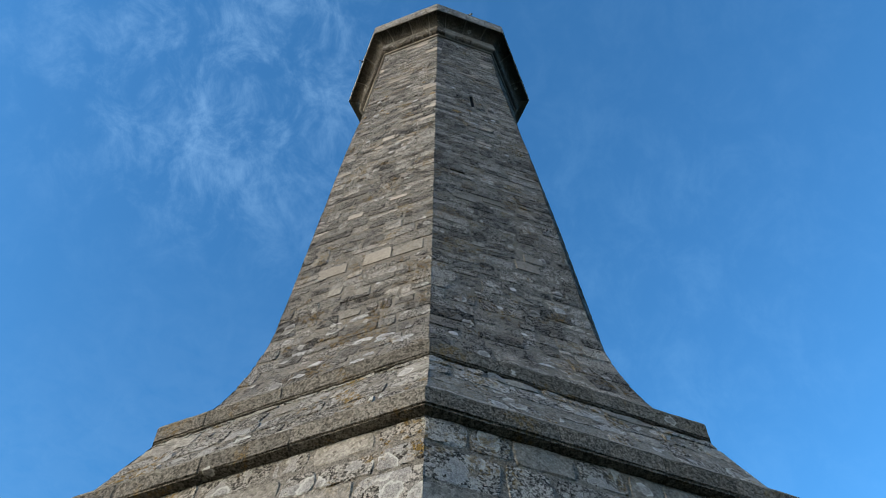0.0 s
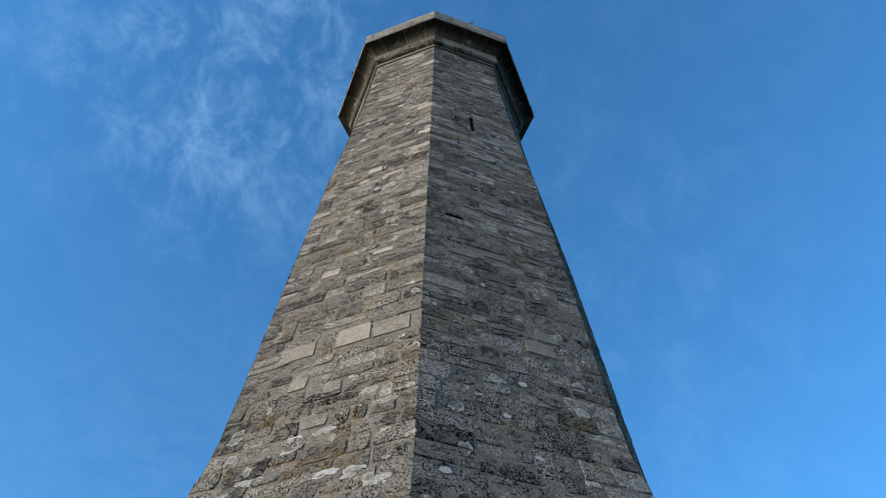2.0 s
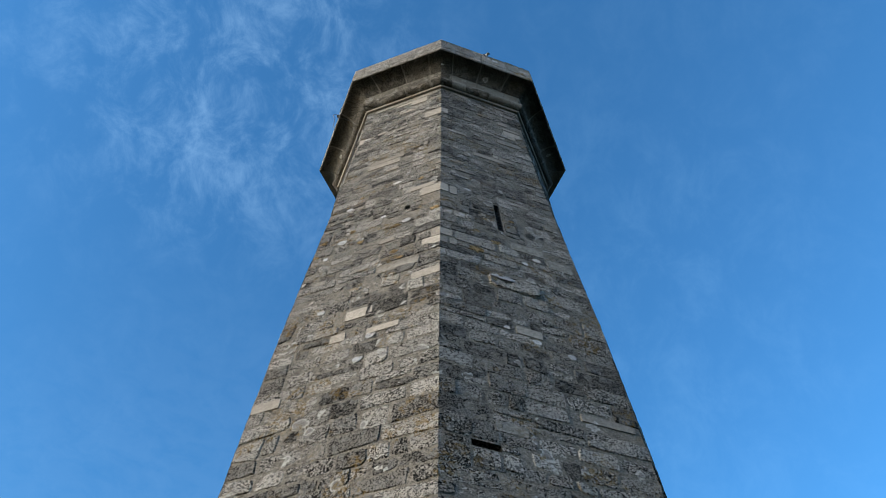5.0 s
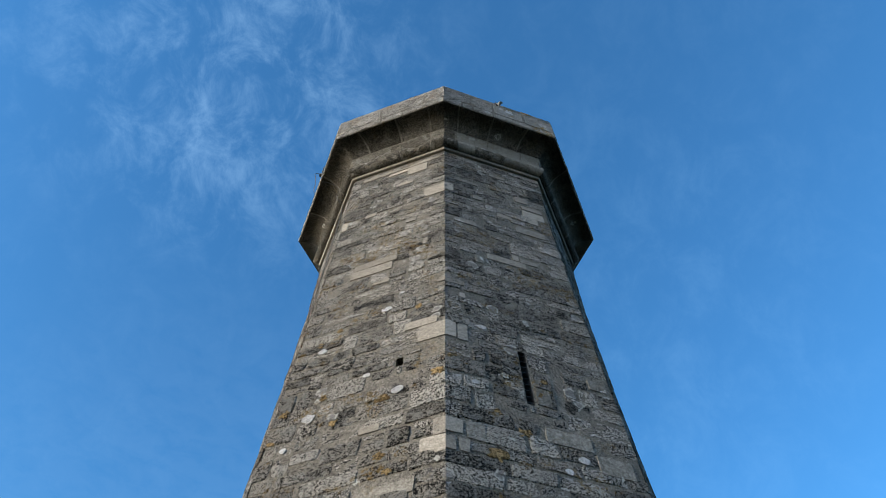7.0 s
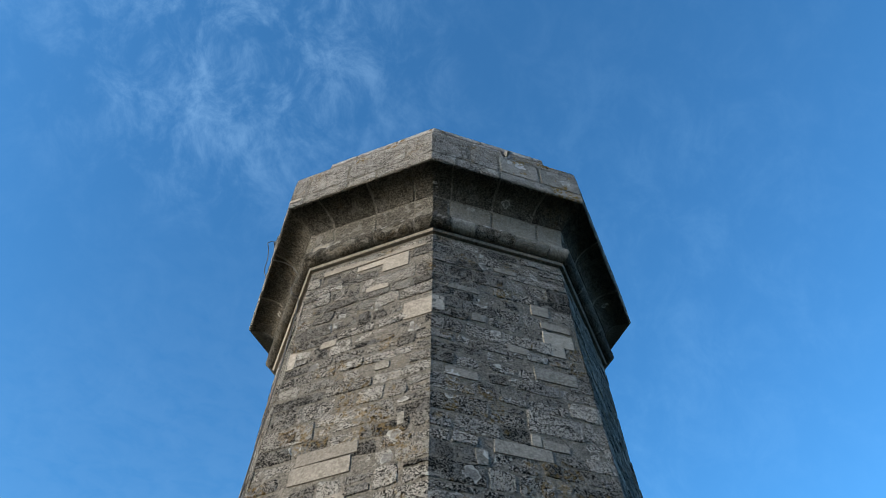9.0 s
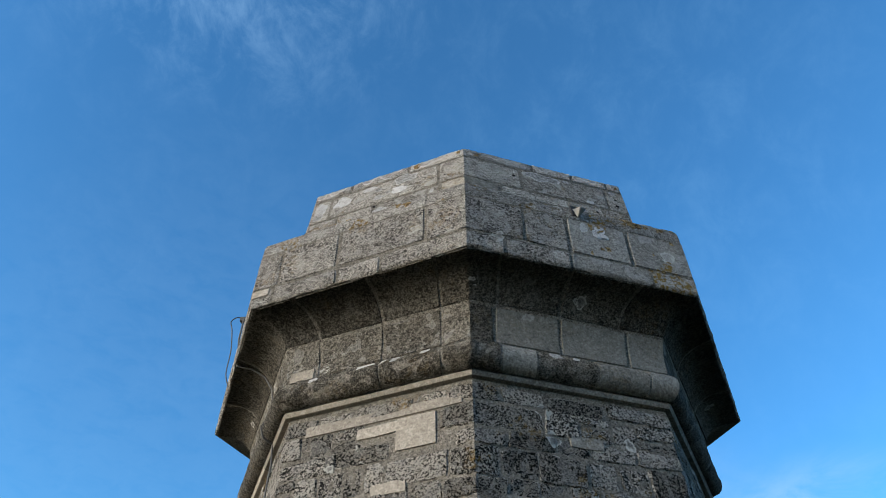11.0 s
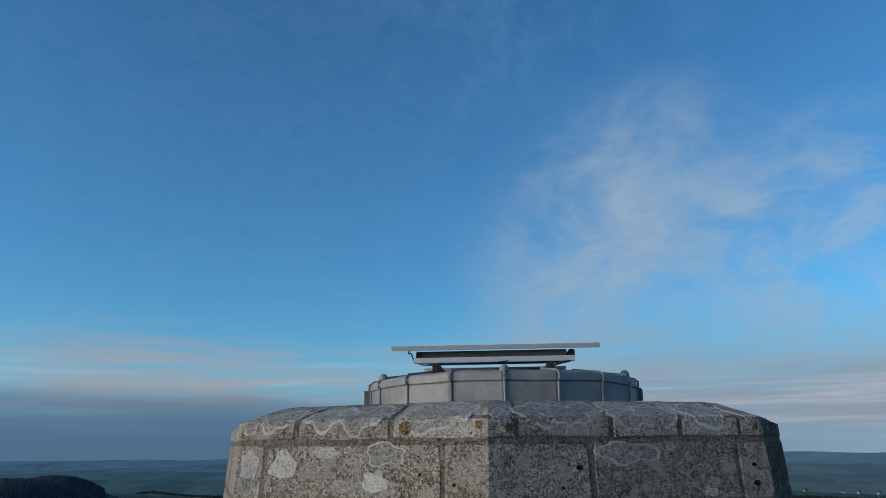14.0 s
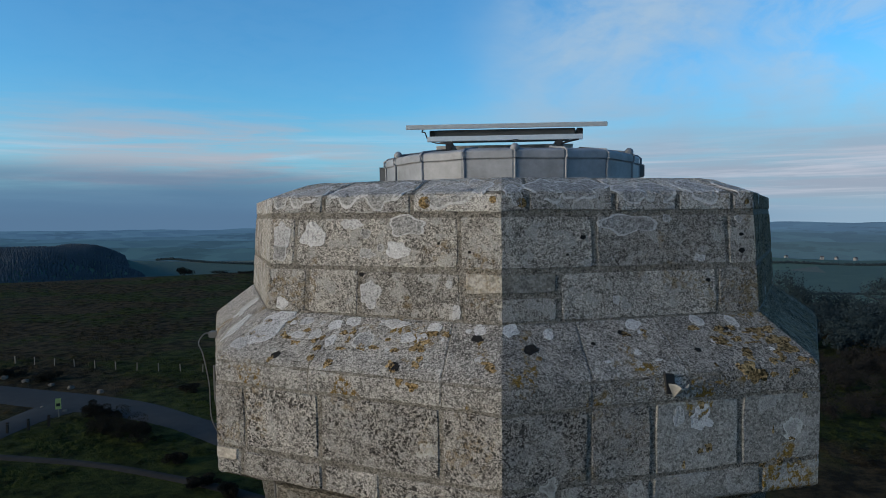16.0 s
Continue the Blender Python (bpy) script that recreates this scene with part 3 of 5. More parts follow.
def skin(k, profile, total, out, steps, holes=()):
    """The bed of mortar of one face, with openings (u0, u1, s0, s1) left in it."""
    us = sorted({0.0, 1.0, *(u for h in holes for u in h[:2])})
    ss = sorted({*(total * n / steps for n in range(steps + 1)), *(v for h in holes for v in h[2:])})
    verts = [on_face(k, u, v, out, profile) for v in ss for u in us]
    faces, m = [], len(us)
    for j in range(len(ss) - 1):
        for i in range(m - 1):
            um, sm = (us[i] + us[i + 1]) / 2, (ss[j] + ss[j + 1]) / 2
            if not any(h[0] < um < h[1] and h[2] < sm < h[3] for h in holes):
                faces.append((j * m + i, j * m + i + 1, (j + 1) * m + i + 1, (j + 1) * m + i))
    return verts, faces


def block(k, u0, u1, s0, s1, profile, rng, proud=0.006, rough=0.006, bevel=0.006, gap=0.005, nx=3, ny=2, wild=0.006, mitre=True, sunk=0.008, corner=0.0):
    """The outer face of one stone with its arrises, in world metres: a grid that sinks into the joints at its rim."""
    width = max((on_face(k, u1, s0, 0, profile) - on_face(k, u0, s0, 0, profile)).length, 0.02)
    tall = s1 - s0
    left_end, right_end = u0 <= 0.001 and mitre, u1 >= 0.999 and mitre
    du, g = (u1 - u0) / width, gap
    us = [0, bevel] + [bevel + (width - 2 * bevel) * (n + 1) / (nx + 1) for n in range(nx)] + [width - bevel, width]
    ss = [0, bevel] + [bevel + (tall - 2 * bevel) * (n + 1) / (ny + 1) for n in range(ny)] + [tall - bevel, tall]
    if left_end:
        us[1] = min(0.06, us[2] * 0.5)
    if right_end:
        us[-2] = width - min(0.06, us[2] * 0.5 if not left_end else 0.03)
    cols, rows = len(us), len(ss)
    lean = [(rng.uniform(-1, 1) * wild, rng.uniform(-1, 1) * wild) for _ in range(4)]
    seed = rng.uniform(0, 90)
    verts, faces, rounded = [], [], []
    for j, s in enumerate(ss):
        for i, w in enumerate(us):
            rim_u = (i == 0 and not left_end) or (i == cols - 1 and not right_end)
            rim_s = j in (0, rows - 1)
            fw, fs = w / width, s / tall
            # joints are never quite straight
            a = (lean[0][0] * (1 - fs) + lean[1][0] * fs) * (1 - fw) + (lean[2][0] * (1 - fs) + lean[3][0] * fs) * fw
            b = (lean[0][1] * (1 - fw) + lean[2][1] * fw) * (1 - fs) + (lean[1][1] * (1 - fw) + lean[3][1] * fw) * fs
            x = w + a + g * (1 - 2 * fw) + rng.uniform(-1, 1) * wild * 0.4
            y = s + b + g * (1 - 2 * fs) + rng.uniform(-1, 1) * wild * 0.4
            if (i == 0 and left_end) or (i == cols - 1 and right_end):
                x = w
            if corner and i in (0, 1, cols - 2, cols - 1) and j in (0, 1, rows - 2, rows - 1):
                x += corner * (0.7 if fw < 0.5 else -0.7) * (0 if (left_end and fw < 0.5) or (right_end and fw > 0.5) else 1)
                y += corner * (0.5 if fs < 0.5 else -0.5)
            if rim_u or rim_s:
                out = -sunk
            else:
                out = proud + rough * (noise.noise((w * 9 + seed, s * 9, seed)) * 1.6 + rng.uniform(-0.5, 0.5))
                if i in (0, cols - 1):
                    out = proud + 0.5 * rough * noise.noise((0, 0, (s0 + s) * 6))
            verts.append(on_face(k, u0 + x * du, s0 + y, out, profile))
    for j in range(rows - 1):
        for i in range(cols - 1):
            a = j * cols + i
            faces.append((a, a + 1, a + cols + 1, a + cols))
            rounded.append(0 < j < rows - 2 and (i > 0 or left_end) and (i < cols - 2 or right_end))
    # the arrises are crisp: the sides of a stone have corners of their own
    for n, f in enumerate(faces):
        if not rounded[n]:
            at = len(verts)
            verts += [verts[i] for i in f]
            faces[n] = (at, at + 1, at + 2, at + 3)
    return verts, faces, rounded


def add_stone(name, data, mat, parent):
    ob = new(name, mesh_of(name, data[0], data[1], mat, rounded=data[2]))
    ob.parent = parent
    return ob


monument = tagged(new("monument"), "tall octagonal tapering grey stone memorial tower with flared base", "monument")
SECTIONS = {}


def section(name, label, points, steps, mortar=MORTAR, out=-0.001, holes=None):
    """Eight beds of mortar, one a side, under the monument; returns the profile and the beds."""
    profile, total = along_profile(points)
    beds = {}
    for k in range(-4, 4):
        beds[k] = part(name, skin(k, profile, total, out, steps, (holes or {}).get(k, ())), mortar, monument, label)
    SECTIONS[name] = (profile, total, beds)
    return profile, total, beds


def lay(name, k, breaks, s0, s1, mat, rng, **how):
    """One course of stones on face k, with its upright joints at the given shares of the width."""
    profile, total, beds = SECTIONS[name]
    edges = [0, *breaks, 1]
    for n, (u0, u1) in enumerate(zip(edges, edges[1:])):
        stuff = rng.choice(mat) if isinstance(mat, list) else mat[n] if isinstance(mat, tuple) else mat
        add_stone("stone", block(k, u0, u1, s0, s1, profile, rng, **how), stuff, beds[k])


SEEN, BACK = (-2, -1, 0, 1), (-4, -3, 2, 3)

# the tall shaft, with the flare at its foot
flare = [(3.10, 5.29), (3.03, 5.42), (2.925, 5.65), (2.83, 5.90), (2.75, 6.17), (2.68, 6.48), (2.62, 6.80), (2.58, 7.20), (2.548, 7.90), (2.51, 9.02)]
SHAFT = [*flare, (2.369, 13.0), (2.168, 16.5), (2.09, 18.5), (2.085, 20.05)]
shaft, shaft_len = along_profile(SHAFT)


def s_of(z):
    """The way up the shaft's profile to a height."""
    lo, hi = 0.0, shaft_len
    for _ in range(40):
        mid = (lo + hi) / 2
        lo, hi = (mid, hi) if shaft(mid)[1] < z else (lo, mid)
    return lo


SLIT = (0, 0.445, 0.488, 14.485, 15.25)
HOLE = (0, 0.140, 0.272, 10.630, 10.698)
PIT = (-1, 0.704, 0.746, 14.91, 15.03)
SLOT = (0, 0.462, 0.603, 13.272, 13.322)
BULGE = (0, 0.31, 0.65, 13.00, 13.275)
openings = {}
for k, u0, u1, z0, z1 in (SLIT, HOLE, PIT, SLOT):
    openings.setdefault(k, []).append((u0, u1, s_of(z0), s_of(z1)))
shaft, shaft_len, shaft_walls = section("shaft_wall", "coursed grey limestone rubble", SHAFT, 60, MORTAR, -0.001, openings)

PALE_AT = []


def pale(k, u0, u1, z0, z1, dull=False):
    """A smooth replaced stone in the shaft."""
    mid, tall = (z0 + z1) / 2, min(max(z1 - z0, 0.10), 0.32)
    z0, z1 = mid - tall / 2, mid + tall / 2
    PALE_AT.append((k, u0 if u0 > 0.025 else 0.0, u1 if u1 < 0.975 else 1.0, z0, z1, dull))


pale(-1, 0.11, 0.95, 19.84, 19.90)
pale(-1, 0.40, 0.68, 19.71, 19.81)
pale(-1, 0.61, 0.82, 19.55, 19.82)
pale(-1, 0.50, 0.68, 19.25, 19.34)
pale(-1, 0.80, 1.00, 18.60, 18.87)
pale(-1, 0.22, 0.34, 18.55, 18.62)
pale(-1, 0.00, 0.06, 18.35, 18.60)
pale(-1, 0.64, 0.74, 17.97, 18.07, True)
pale(-1, 0.81, 0.86, 17.22, 17.37, True)
pale(-1, 0.25, 0.61, 17.05, 17.19)
pale(-1, 0.23, 0.58, 16.87, 17.05)
pale(-1, 0.44, 0.58, 16.58, 16.69)
pale(-1, 0.95, 1.00, 16.22, 16.30)
pale(-1, 0.73, 0.95, 15.45, 15.58)
pale(-1, 0.82, 1.00, 15.19, 15.45)
pale(-1, 0.54, 0.66, 14.09, 14.19)
pale(-1, 0.93, 1.00, 13.86, 14.06)
pale(-1, 0.87, 1.00, 13.67, 13.86)
pale(-1, 0.58, 0.86, 13.35, 13.48, True)
pale(-1, 0.81, 1.00, 12.99, 13.15)
pale(-1, 0.42, 0.59, 12.56, 12.74)
pale(-1, 0.57, 0.77, 12.24, 12.32)
pale(-1, 0.35, 0.45, 12.24, 12.38)
pale(-1, 0.10, 0.20, 13.52, 13.60, True)
pale(-1, 0.01, 0.16, 11.48, 11.62)
pale(-1, 0.63, 0.78, 9.80, 9.87)
pale(-1, 0.28, 0.41, 9.59, 9.74)
pale(-1, 0.62, 0.77, 9.02, 9.06, True)
pale(-1, 0.90, 1.00, 8.85, 8.92, True)
pale(-1, 0.51, 0.71, 8.07, 8.35)
pale(-1, 0.17, 0.39, 8.06, 8.29)
pale(-1, 0.72, 0.94, 8.06, 8.32, True)
pale(-1, 0.09, 0.14, 8.48, 8.69, True)
pale(-1, 0.30, 0.40, 7.56, 7.73, True)
pale(-1, 0.50, 0.60, 7.39, 7.54, True)
pale(-1, 0.45, 0.57, 6.96, 7.04, True)
pale(0, 0.01, 0.09, 18.66, 18.89)
pale(0, 0.69, 0.82, 18.97, 19.15)
pale(0, 0.74, 0.95, 18.79, 18.88)
pale(0, 0.74, 0.96, 18.55, 18.75)
pale(0, 0.77, 0.88, 18.38, 18.57)
pale(0, 0.48, 0.63, 18.29, 18.41)
pale(0, 0.26, 0.36, 18.63, 18.76, True)
pale(0, 0.08, 0.28, 17.77, 17.89)
pale(0, 0.33, 0.65, 17.00, 17.15)
pale(0, 0.54, 0.60, 17.15, 17.29)
pale(0, 0.60, 0.75, 17.14, 17.25)
pale(0, 0.23, 0.30, 16.84, 17.00, True)
pale(0, 0.10, 0.33, 19.09, 19.15, True)
pale(0, 0.45, 0.62, 19.60, 19.65, True)
pale(0, 0.63, 0.91, 17.99, 18.17, True)
pale(0, 0.00, 0.14, 16.20, 16.29)
pale(0, 0.09, 0.14, 15.93, 16.05)
pale(0, 0.01, 0.07, 15.19, 15.46)
pale(0, 0.07, 0.14, 15.17, 15.45)
pale(0, 0.10, 0.16, 15.46, 15.58, True)
pale(0, 0.50, 0.59, 14.50, 14.74, True)
pale(0, 0.85, 0.97, 14.93, 15.08, True)
pale(0, 0.00, 0.09, 13.88, 14.06)
pale(0, 0.10, 0.20, 13.86, 14.06, True)
pale(0, 0.00, 0.05, 13.69, 13.85)
pale(0, 0.06, 0.12, 13.70, 13.84)
pale(0, 0.51, 0.76, 14.04, 14.23, True)
pale(0, 0.76, 0.95, 13.82, 14.04, True)
pale(0, 0.43, 0.59, 12.26, 12.39)
pale(0, 0.25, 0.41, 10.84, 10.97, True)
pale(0, 0.69, 0.97, 11.27, 11.28)
pale(0, 0.15, 0.35, 9.67, 9.83, True)
pale(0, 0.40, 0.59, 9.81, 9.93, True)
pale(0, 0.28, 0.37, 8.37, 8.49, True)
pale(0, 0.58, 0.75, 8.09, 8.30)
pale(0, 0.65, 0.79, 8.34, 8.52, True)
pale(0, 0.49, 0.64, 7.29, 7.41, True)

rng = random.Random(11)
courses, z = [], 5.30
while z < 19.97:
    h = rng.uniform(0.13, 0.25) if z > 6.9 else rng.uniform(0.17, 0.28)
    courses.append((z, min(z + h, 20.04)))
    z += h
for k in range(-4, 4):
    rng = random.Random(100 + k)
    loose, made = ([], [], []), 0
    for z0, z1 in courses:
        s0, s1 = s_of(z0), s_of(z1)
        width = shaft(s0)[0] * 2 * math.sin(math.pi / 8)
        u, edges = 0.0, [0.0]
        while True:
            u += rng.choice((rng.uniform(0.14, 0.3), rng.uniform(0.24, 0.55))) / width
            if u > 1 - 0.14 / width:
                break
            edges.append(u)
        edges.append(1.0)
        for u0, u1 in zip(edges, edges[1:]):
            halves = [(s0, s1)]
            if s1 - s0 > 0.2 and rng.random() < 0.3:
                cut = s0 + (s1 - s0) * rng.uniform(0.38, 0.62)
                halves = [(s0, cut), (cut, s1)]
            for a, b in halves:
                um, zm = (u0 + u1) / 2, (shaft(a)[1] + shaft(b)[1]) / 2
                hid = any(kk == k and p0 <= um <= p1 and q0 <= zm <= q1 for kk, p0, p1, q0, q1, _ in PALE_AT)
                for kk, p0, p1, q0, q1 in (SLIT, HOLE, PIT, SLOT):
                    hid = hid or (kk == k and u1 > p0 and u0 < p1 and shaft(b)[1] > q0 and shaft(a)[1] < q1)
                if hid or (k == BULGE[0] and BULGE[1] < um < BULGE[2] and BULGE[3] < zm < BULGE[4] + 0.05):
                    continue
                proud = rng.choice((0.001, 0.003, 0.006, 0.010))
                tight = rng.choice((0.003, 0.006, 0.009, 0.013))
                near = k in (-1, 0)
                data = block(k, u0, u1, a, b, shaft, rng, proud=proud, rough=0.0055, bevel=0.010, gap=tight, nx=6 if near else 2, ny=3 if near else 1, wild=0.018, sunk=0.005, corner=rng.uniform(0.0, 0.014))
                if near and made < 430:
                    add_stone("stone", data, RUBBLE, shaft_walls[k])
                    made += 1
                else:
                    n = len(loose[0])
                    loose[0].extend(data[0])
                    loose[1].extend(tuple(i + n for i in f) for f in data[1])
                    loose[2].extend(data[2])
    if loose[0]:
        rest = part("stonework", loose[:2], RUBBLE_FAR, shaft_walls[k])
        rest.data.polygons.foreach_set("use_smooth", loose[2])
        tagged(rest, kind="stuff")
rng = random.Random(5)
for k, u0, u1, z0, z1, dull in PALE_AT:
    data = block(k, u0, u1, s_of(z0), s_of(z1), shaft, rng, proud=0.010, rough=0.0008, bevel=0.004, gap=0.003, nx=2, ny=1, wild=0.006, corner=0.004)
    add_stone("stone", data, SMOOTH if dull else PALE, shaft_walls[k])


def fill_round(k, u0, u1, z0, z1, hole, rng):
    """Stones that fill a patch of the shaft but leave a hole."""
    h0, h1, q0, q1 = hole
    for a, b, c, d in ((u0, h0, z0, q0), (h0, h1, z0, q0), (h1, u1, z0, q0), (u0, h0, q0, q1), (h1, u1, q0, q1), (u0, h0, q1, z1), (h0, h1, q1, z1), (h1, u1, q1, z1)):
        if b - a > 0.03 and d - c > 0.03:
            n = max(1, round((d - c) / 0.24))
            for j in range(n):
                zz = c + (d - c) * j / n, c + (d - c) * (j + 1) / n
                add_stone("stone", block(k, a, b, s_of(zz[0]), s_of(zz[1]), shaft, rng, proud=0.006, rough=0.007, wild=0.012, gap=0.010, corner=0.01), RUBBLE, shaft_walls[k])


rng = random.Random(8)
fill_round(0, 0.32, 0.62, 14.36, 15.44, SLIT[1:], rng)
fill_round(0, 0.02, 0.36, 10.44, 10.94, HOLE[1:], rng)
fill_round(-1, 0.56, 0.86, 14.78, 15.10, PIT[1:], rng)

# a big stone that has slipped outwards, with an open gap over it
data = block(0, BULGE[1], BULGE[2], s_of(BULGE[3]), s_of(BULGE[4]), shaft, rng, proud=0.028, rough=0.02, bevel=0.02, gap=0.008, nx=8, ny=5, wild=0.02, sunk=0.02, corner=0.03)
add_stone("stone", data, RUBBLE, shaft_walls[0])
for u0, u1 in ((0.32, 0.45), (0.605, 0.70)):
    add_stone("stone", block(0, u0, u1, s_of(13.28), s_of(13.40), shaft, rng, proud=0.005, rough=0.005, gap=0.01, corner=0.01), RUBBLE, shaft_walls[0])

# the slit: a dark slot with an iron grille


def recess(k, u0, u1, z0, z1, deep, name, mat, label):
    """A pocket behind an opening of the shaft, its dark lining standing in for shade inside."""
    ring = ((u0, z0), (u1, z0), (u1, z1), (u0, z1))
    verts = [on_face(k, u, s_of(z), -d, shaft) for d in (0.0, deep) for u, z in ring]
    part(name, (verts, [(0, 1, 5, 4), (1, 2, 6, 5), (2, 3, 7, 6), (3, 0, 4, 7), (4, 5, 6, 7)]), mat, shaft_walls[k], label)


recess(*SLIT, 0.35, "slit_window", IRON, "narrow dark slit with a black grille")
recess(*HOLE, 0.18, "putlog_hole", COVE, "dark hole where a stone is missing")
recess(*SLOT, 0.15, "open_joint", IRON, "dark open joint over a slipped stone")
recess(*PIT, 0.08, "putlog_hole", COVE, "dark hole in a decayed stone")
for n in range(9):
    z = SLIT[3] + (n + 0.5) * (SLIT[4] - SLIT[3]) / 9
    part("grille_bar", tube([on_face(0, SLIT[1], s_of(z), -0.02, shaft), on_face(0, SLIT[2], s_of(z), -0.02, shaft)], 0.006, 6), IRON, shaft_walls[0])

# the foot: upper ledge, battered band, lower ledge, plinth
section("upper_ledge", "projecting chamfered stone string course", [(3.35, 5.065), (3.38, 5.075), (3.39, 5.22), (3.04, 5.44)], 24, LEDGE, -0.001)
section("batter_wall", "battered wall of lichened limestone blocks", [(3.66, 4.37), (3.35, 5.07)], 4)
section("lower_ledge", "projecting chamfered stone string course", [(3.90, 3.875), (3.985, 3.89), (3.995, 4.02), (3.64, 4.41)], 24, LEDGE, -0.001)
section("plinth_wall", "plinth of large lichened limestone blocks", [(4.40, -1.2), (3.90, 3.885)], 8)
for k in SEEN:
    rng = random.Random(40 + k)
    for name in ("upper_ledge", "lower_ledge"):
        profile, total, beds = SECTIONS[name]
        under, front = (0.0316, 0.1770) if name == "upper_ledge" else (0.0863, 0.2167)
        cuts = sorted(rng.uniform(a, a + 0.16) for a in (0.16, 0.42, 0.68))
        how = dict(rough=0.005, bevel=0.006, gap=0.002, nx=6, wild=0.004)
        lay(name, k, cuts, 0.0, under, LEDGE, rng, ny=1, **{**how, "rough": 0.002})
        lay(name, k, cuts, under, front, LEDGE, rng, ny=2, **how)
        lay(name, k, cuts, front, total, [BASE, SMOOTH, SMOOTH] if k < 0 else SMOOTH, rng, ny=3, **how)
    profile, total, beds = SECTIONS["batter_wall"]
    s = 0.0
    while s < total - 0.05:
        h = min(rng.uniform(0.15, 0.25), total - s)
        u, cuts = 0.0, []
        while True:
            u += rng.uniform(0.07, 0.22)
            if u > 0.93:
                break
            cuts.append(u)
        lay("batter_wall", k, cuts, s, s + h, [BASE, BASE, BASE, SMOOTH] if k < 0 else [BASE_CRUSTED, BASE_CRUSTED, SMOOTH], rng, proud=rng.uniform(0, 0.01), rough=0.01, wild=0.014, gap=0.012, nx=5, ny=3, corner=0.015)
        s += h
    profile, total, beds = SECTIONS["plinth_wall"]
    s = total
    while s > 0.6:
        h = rng.uniform(0.18, 0.3)
        u, cuts = 0.0, []
        while True:
            u += rng.uniform(0.08, 0.2)
            if u > 0.93:
                break
            cuts.append(u)
        lay("plinth_wall", k, cuts, s - h, s, [BASE, BASE, BASE, SMOOTH] if k < 0 else [BASE_CRUSTED, BASE_CRUSTED, SMOOTH], rng, proud=rng.uniform(0.002, 0.008), rough=0.006, bevel=0.012, sunk=0.005, gap=0.009, wild=0.014, nx=5, ny=3, corner=0.015)
        s -= h

# the head: fillet, roll, hollow, fascia, weathering, parapet, coping
section("fillet", "thin cream limestone fillet", [(2.08, 20.02), (2.145, 20.03), (2.145, 20.075), (2.12, 20.09)], 3, SMOOTH, -0.01)
roll_at = [(2.14 + 0.115 * math.sin(a), 20.19 - 0.115 * math.cos(a)) for a in [math.pi * n / 10 for n in range(11)]]
section("roll_moulding", "worn round stone moulding", roll_at, 10, ROUGHCAST, -0.001)
cove_at = [(2.61 - 0.43 * math.cos(a) ** 0.72, 20.30 + 0.546 * math.sin(a) ** 0.72) for a in [math.pi / 2 * n / 10 for n in range(11)]]
section("hollow_moulding", "deep hollow stone moulding in shade", [*cove_at, (2.62, 20.853)], 11, ROUGHCAST, -0.001)
section("fascia", "pitted grey limestone fascia", [(2.592, 20.850), (2.626, 20.858), (2.630, 21.446)], 30, ROUGHCAST)
section("weathering", "sloped lichened limestone weathering course", [(2.630, 21.446), (2.626, 21.58), (2.606, 21.612), (2.268, 21.861)], 40, ROUGHCAST, -0.001)
section("parapet", "lichened limestone parapet wall", [(2.268, 21.855), (2.225, 22.50)], 2, ROUGHCAST)
section("coping", "bevelled parapet coping crusted with white lichen", [(2.222, 22.50), (2.217, 22.62), (1.91, 22.72), (1.71, 22.725), (1.71, 22.2)], 60, ROUGHCAST, -0.001)

rng = random.Random(3)
HEAD_JOINTS = {
    "fascia_low": {-2: (0.3, 0.62), -1: (0.10, 0.42, 0.62), 0: (0.16, 0.44, 0.80), 1: (0.35, 0.7)},
    "fascia": {-2: (0.28, 0.66), -1: (0.12, 0.41, 0.82), 0: (0.25, 0.445, 0.725), 1: (0.3, 0.68)},
    "weathering": {-2: (0.4,), -1: (0.365, 0.82), 0: (0.263, 0.563, 0.80), 1: (0.45,)},
    "low": {-2: (0.4,), -1: (0.19, 0.43, 0.85), 0: (0.21, 0.83), 1: (0.5,)},
    "high": {-2: (0.5,), -1: (0.125, 0.84), 0: (0.343, 0.88), 1: (0.42,)},
    "coping": {-2: (0.4,), -1: (0.254, 0.645), 0: (0.095, 0.424, 0.68, 0.91), 1: (0.5,)},
    "hollow": {-2: (0.3, 0.66), -1: (0.2, 0.55, 0.86), 0: (0.14, 0.45, 0.76), 1: (0.3, 0.7)},
}
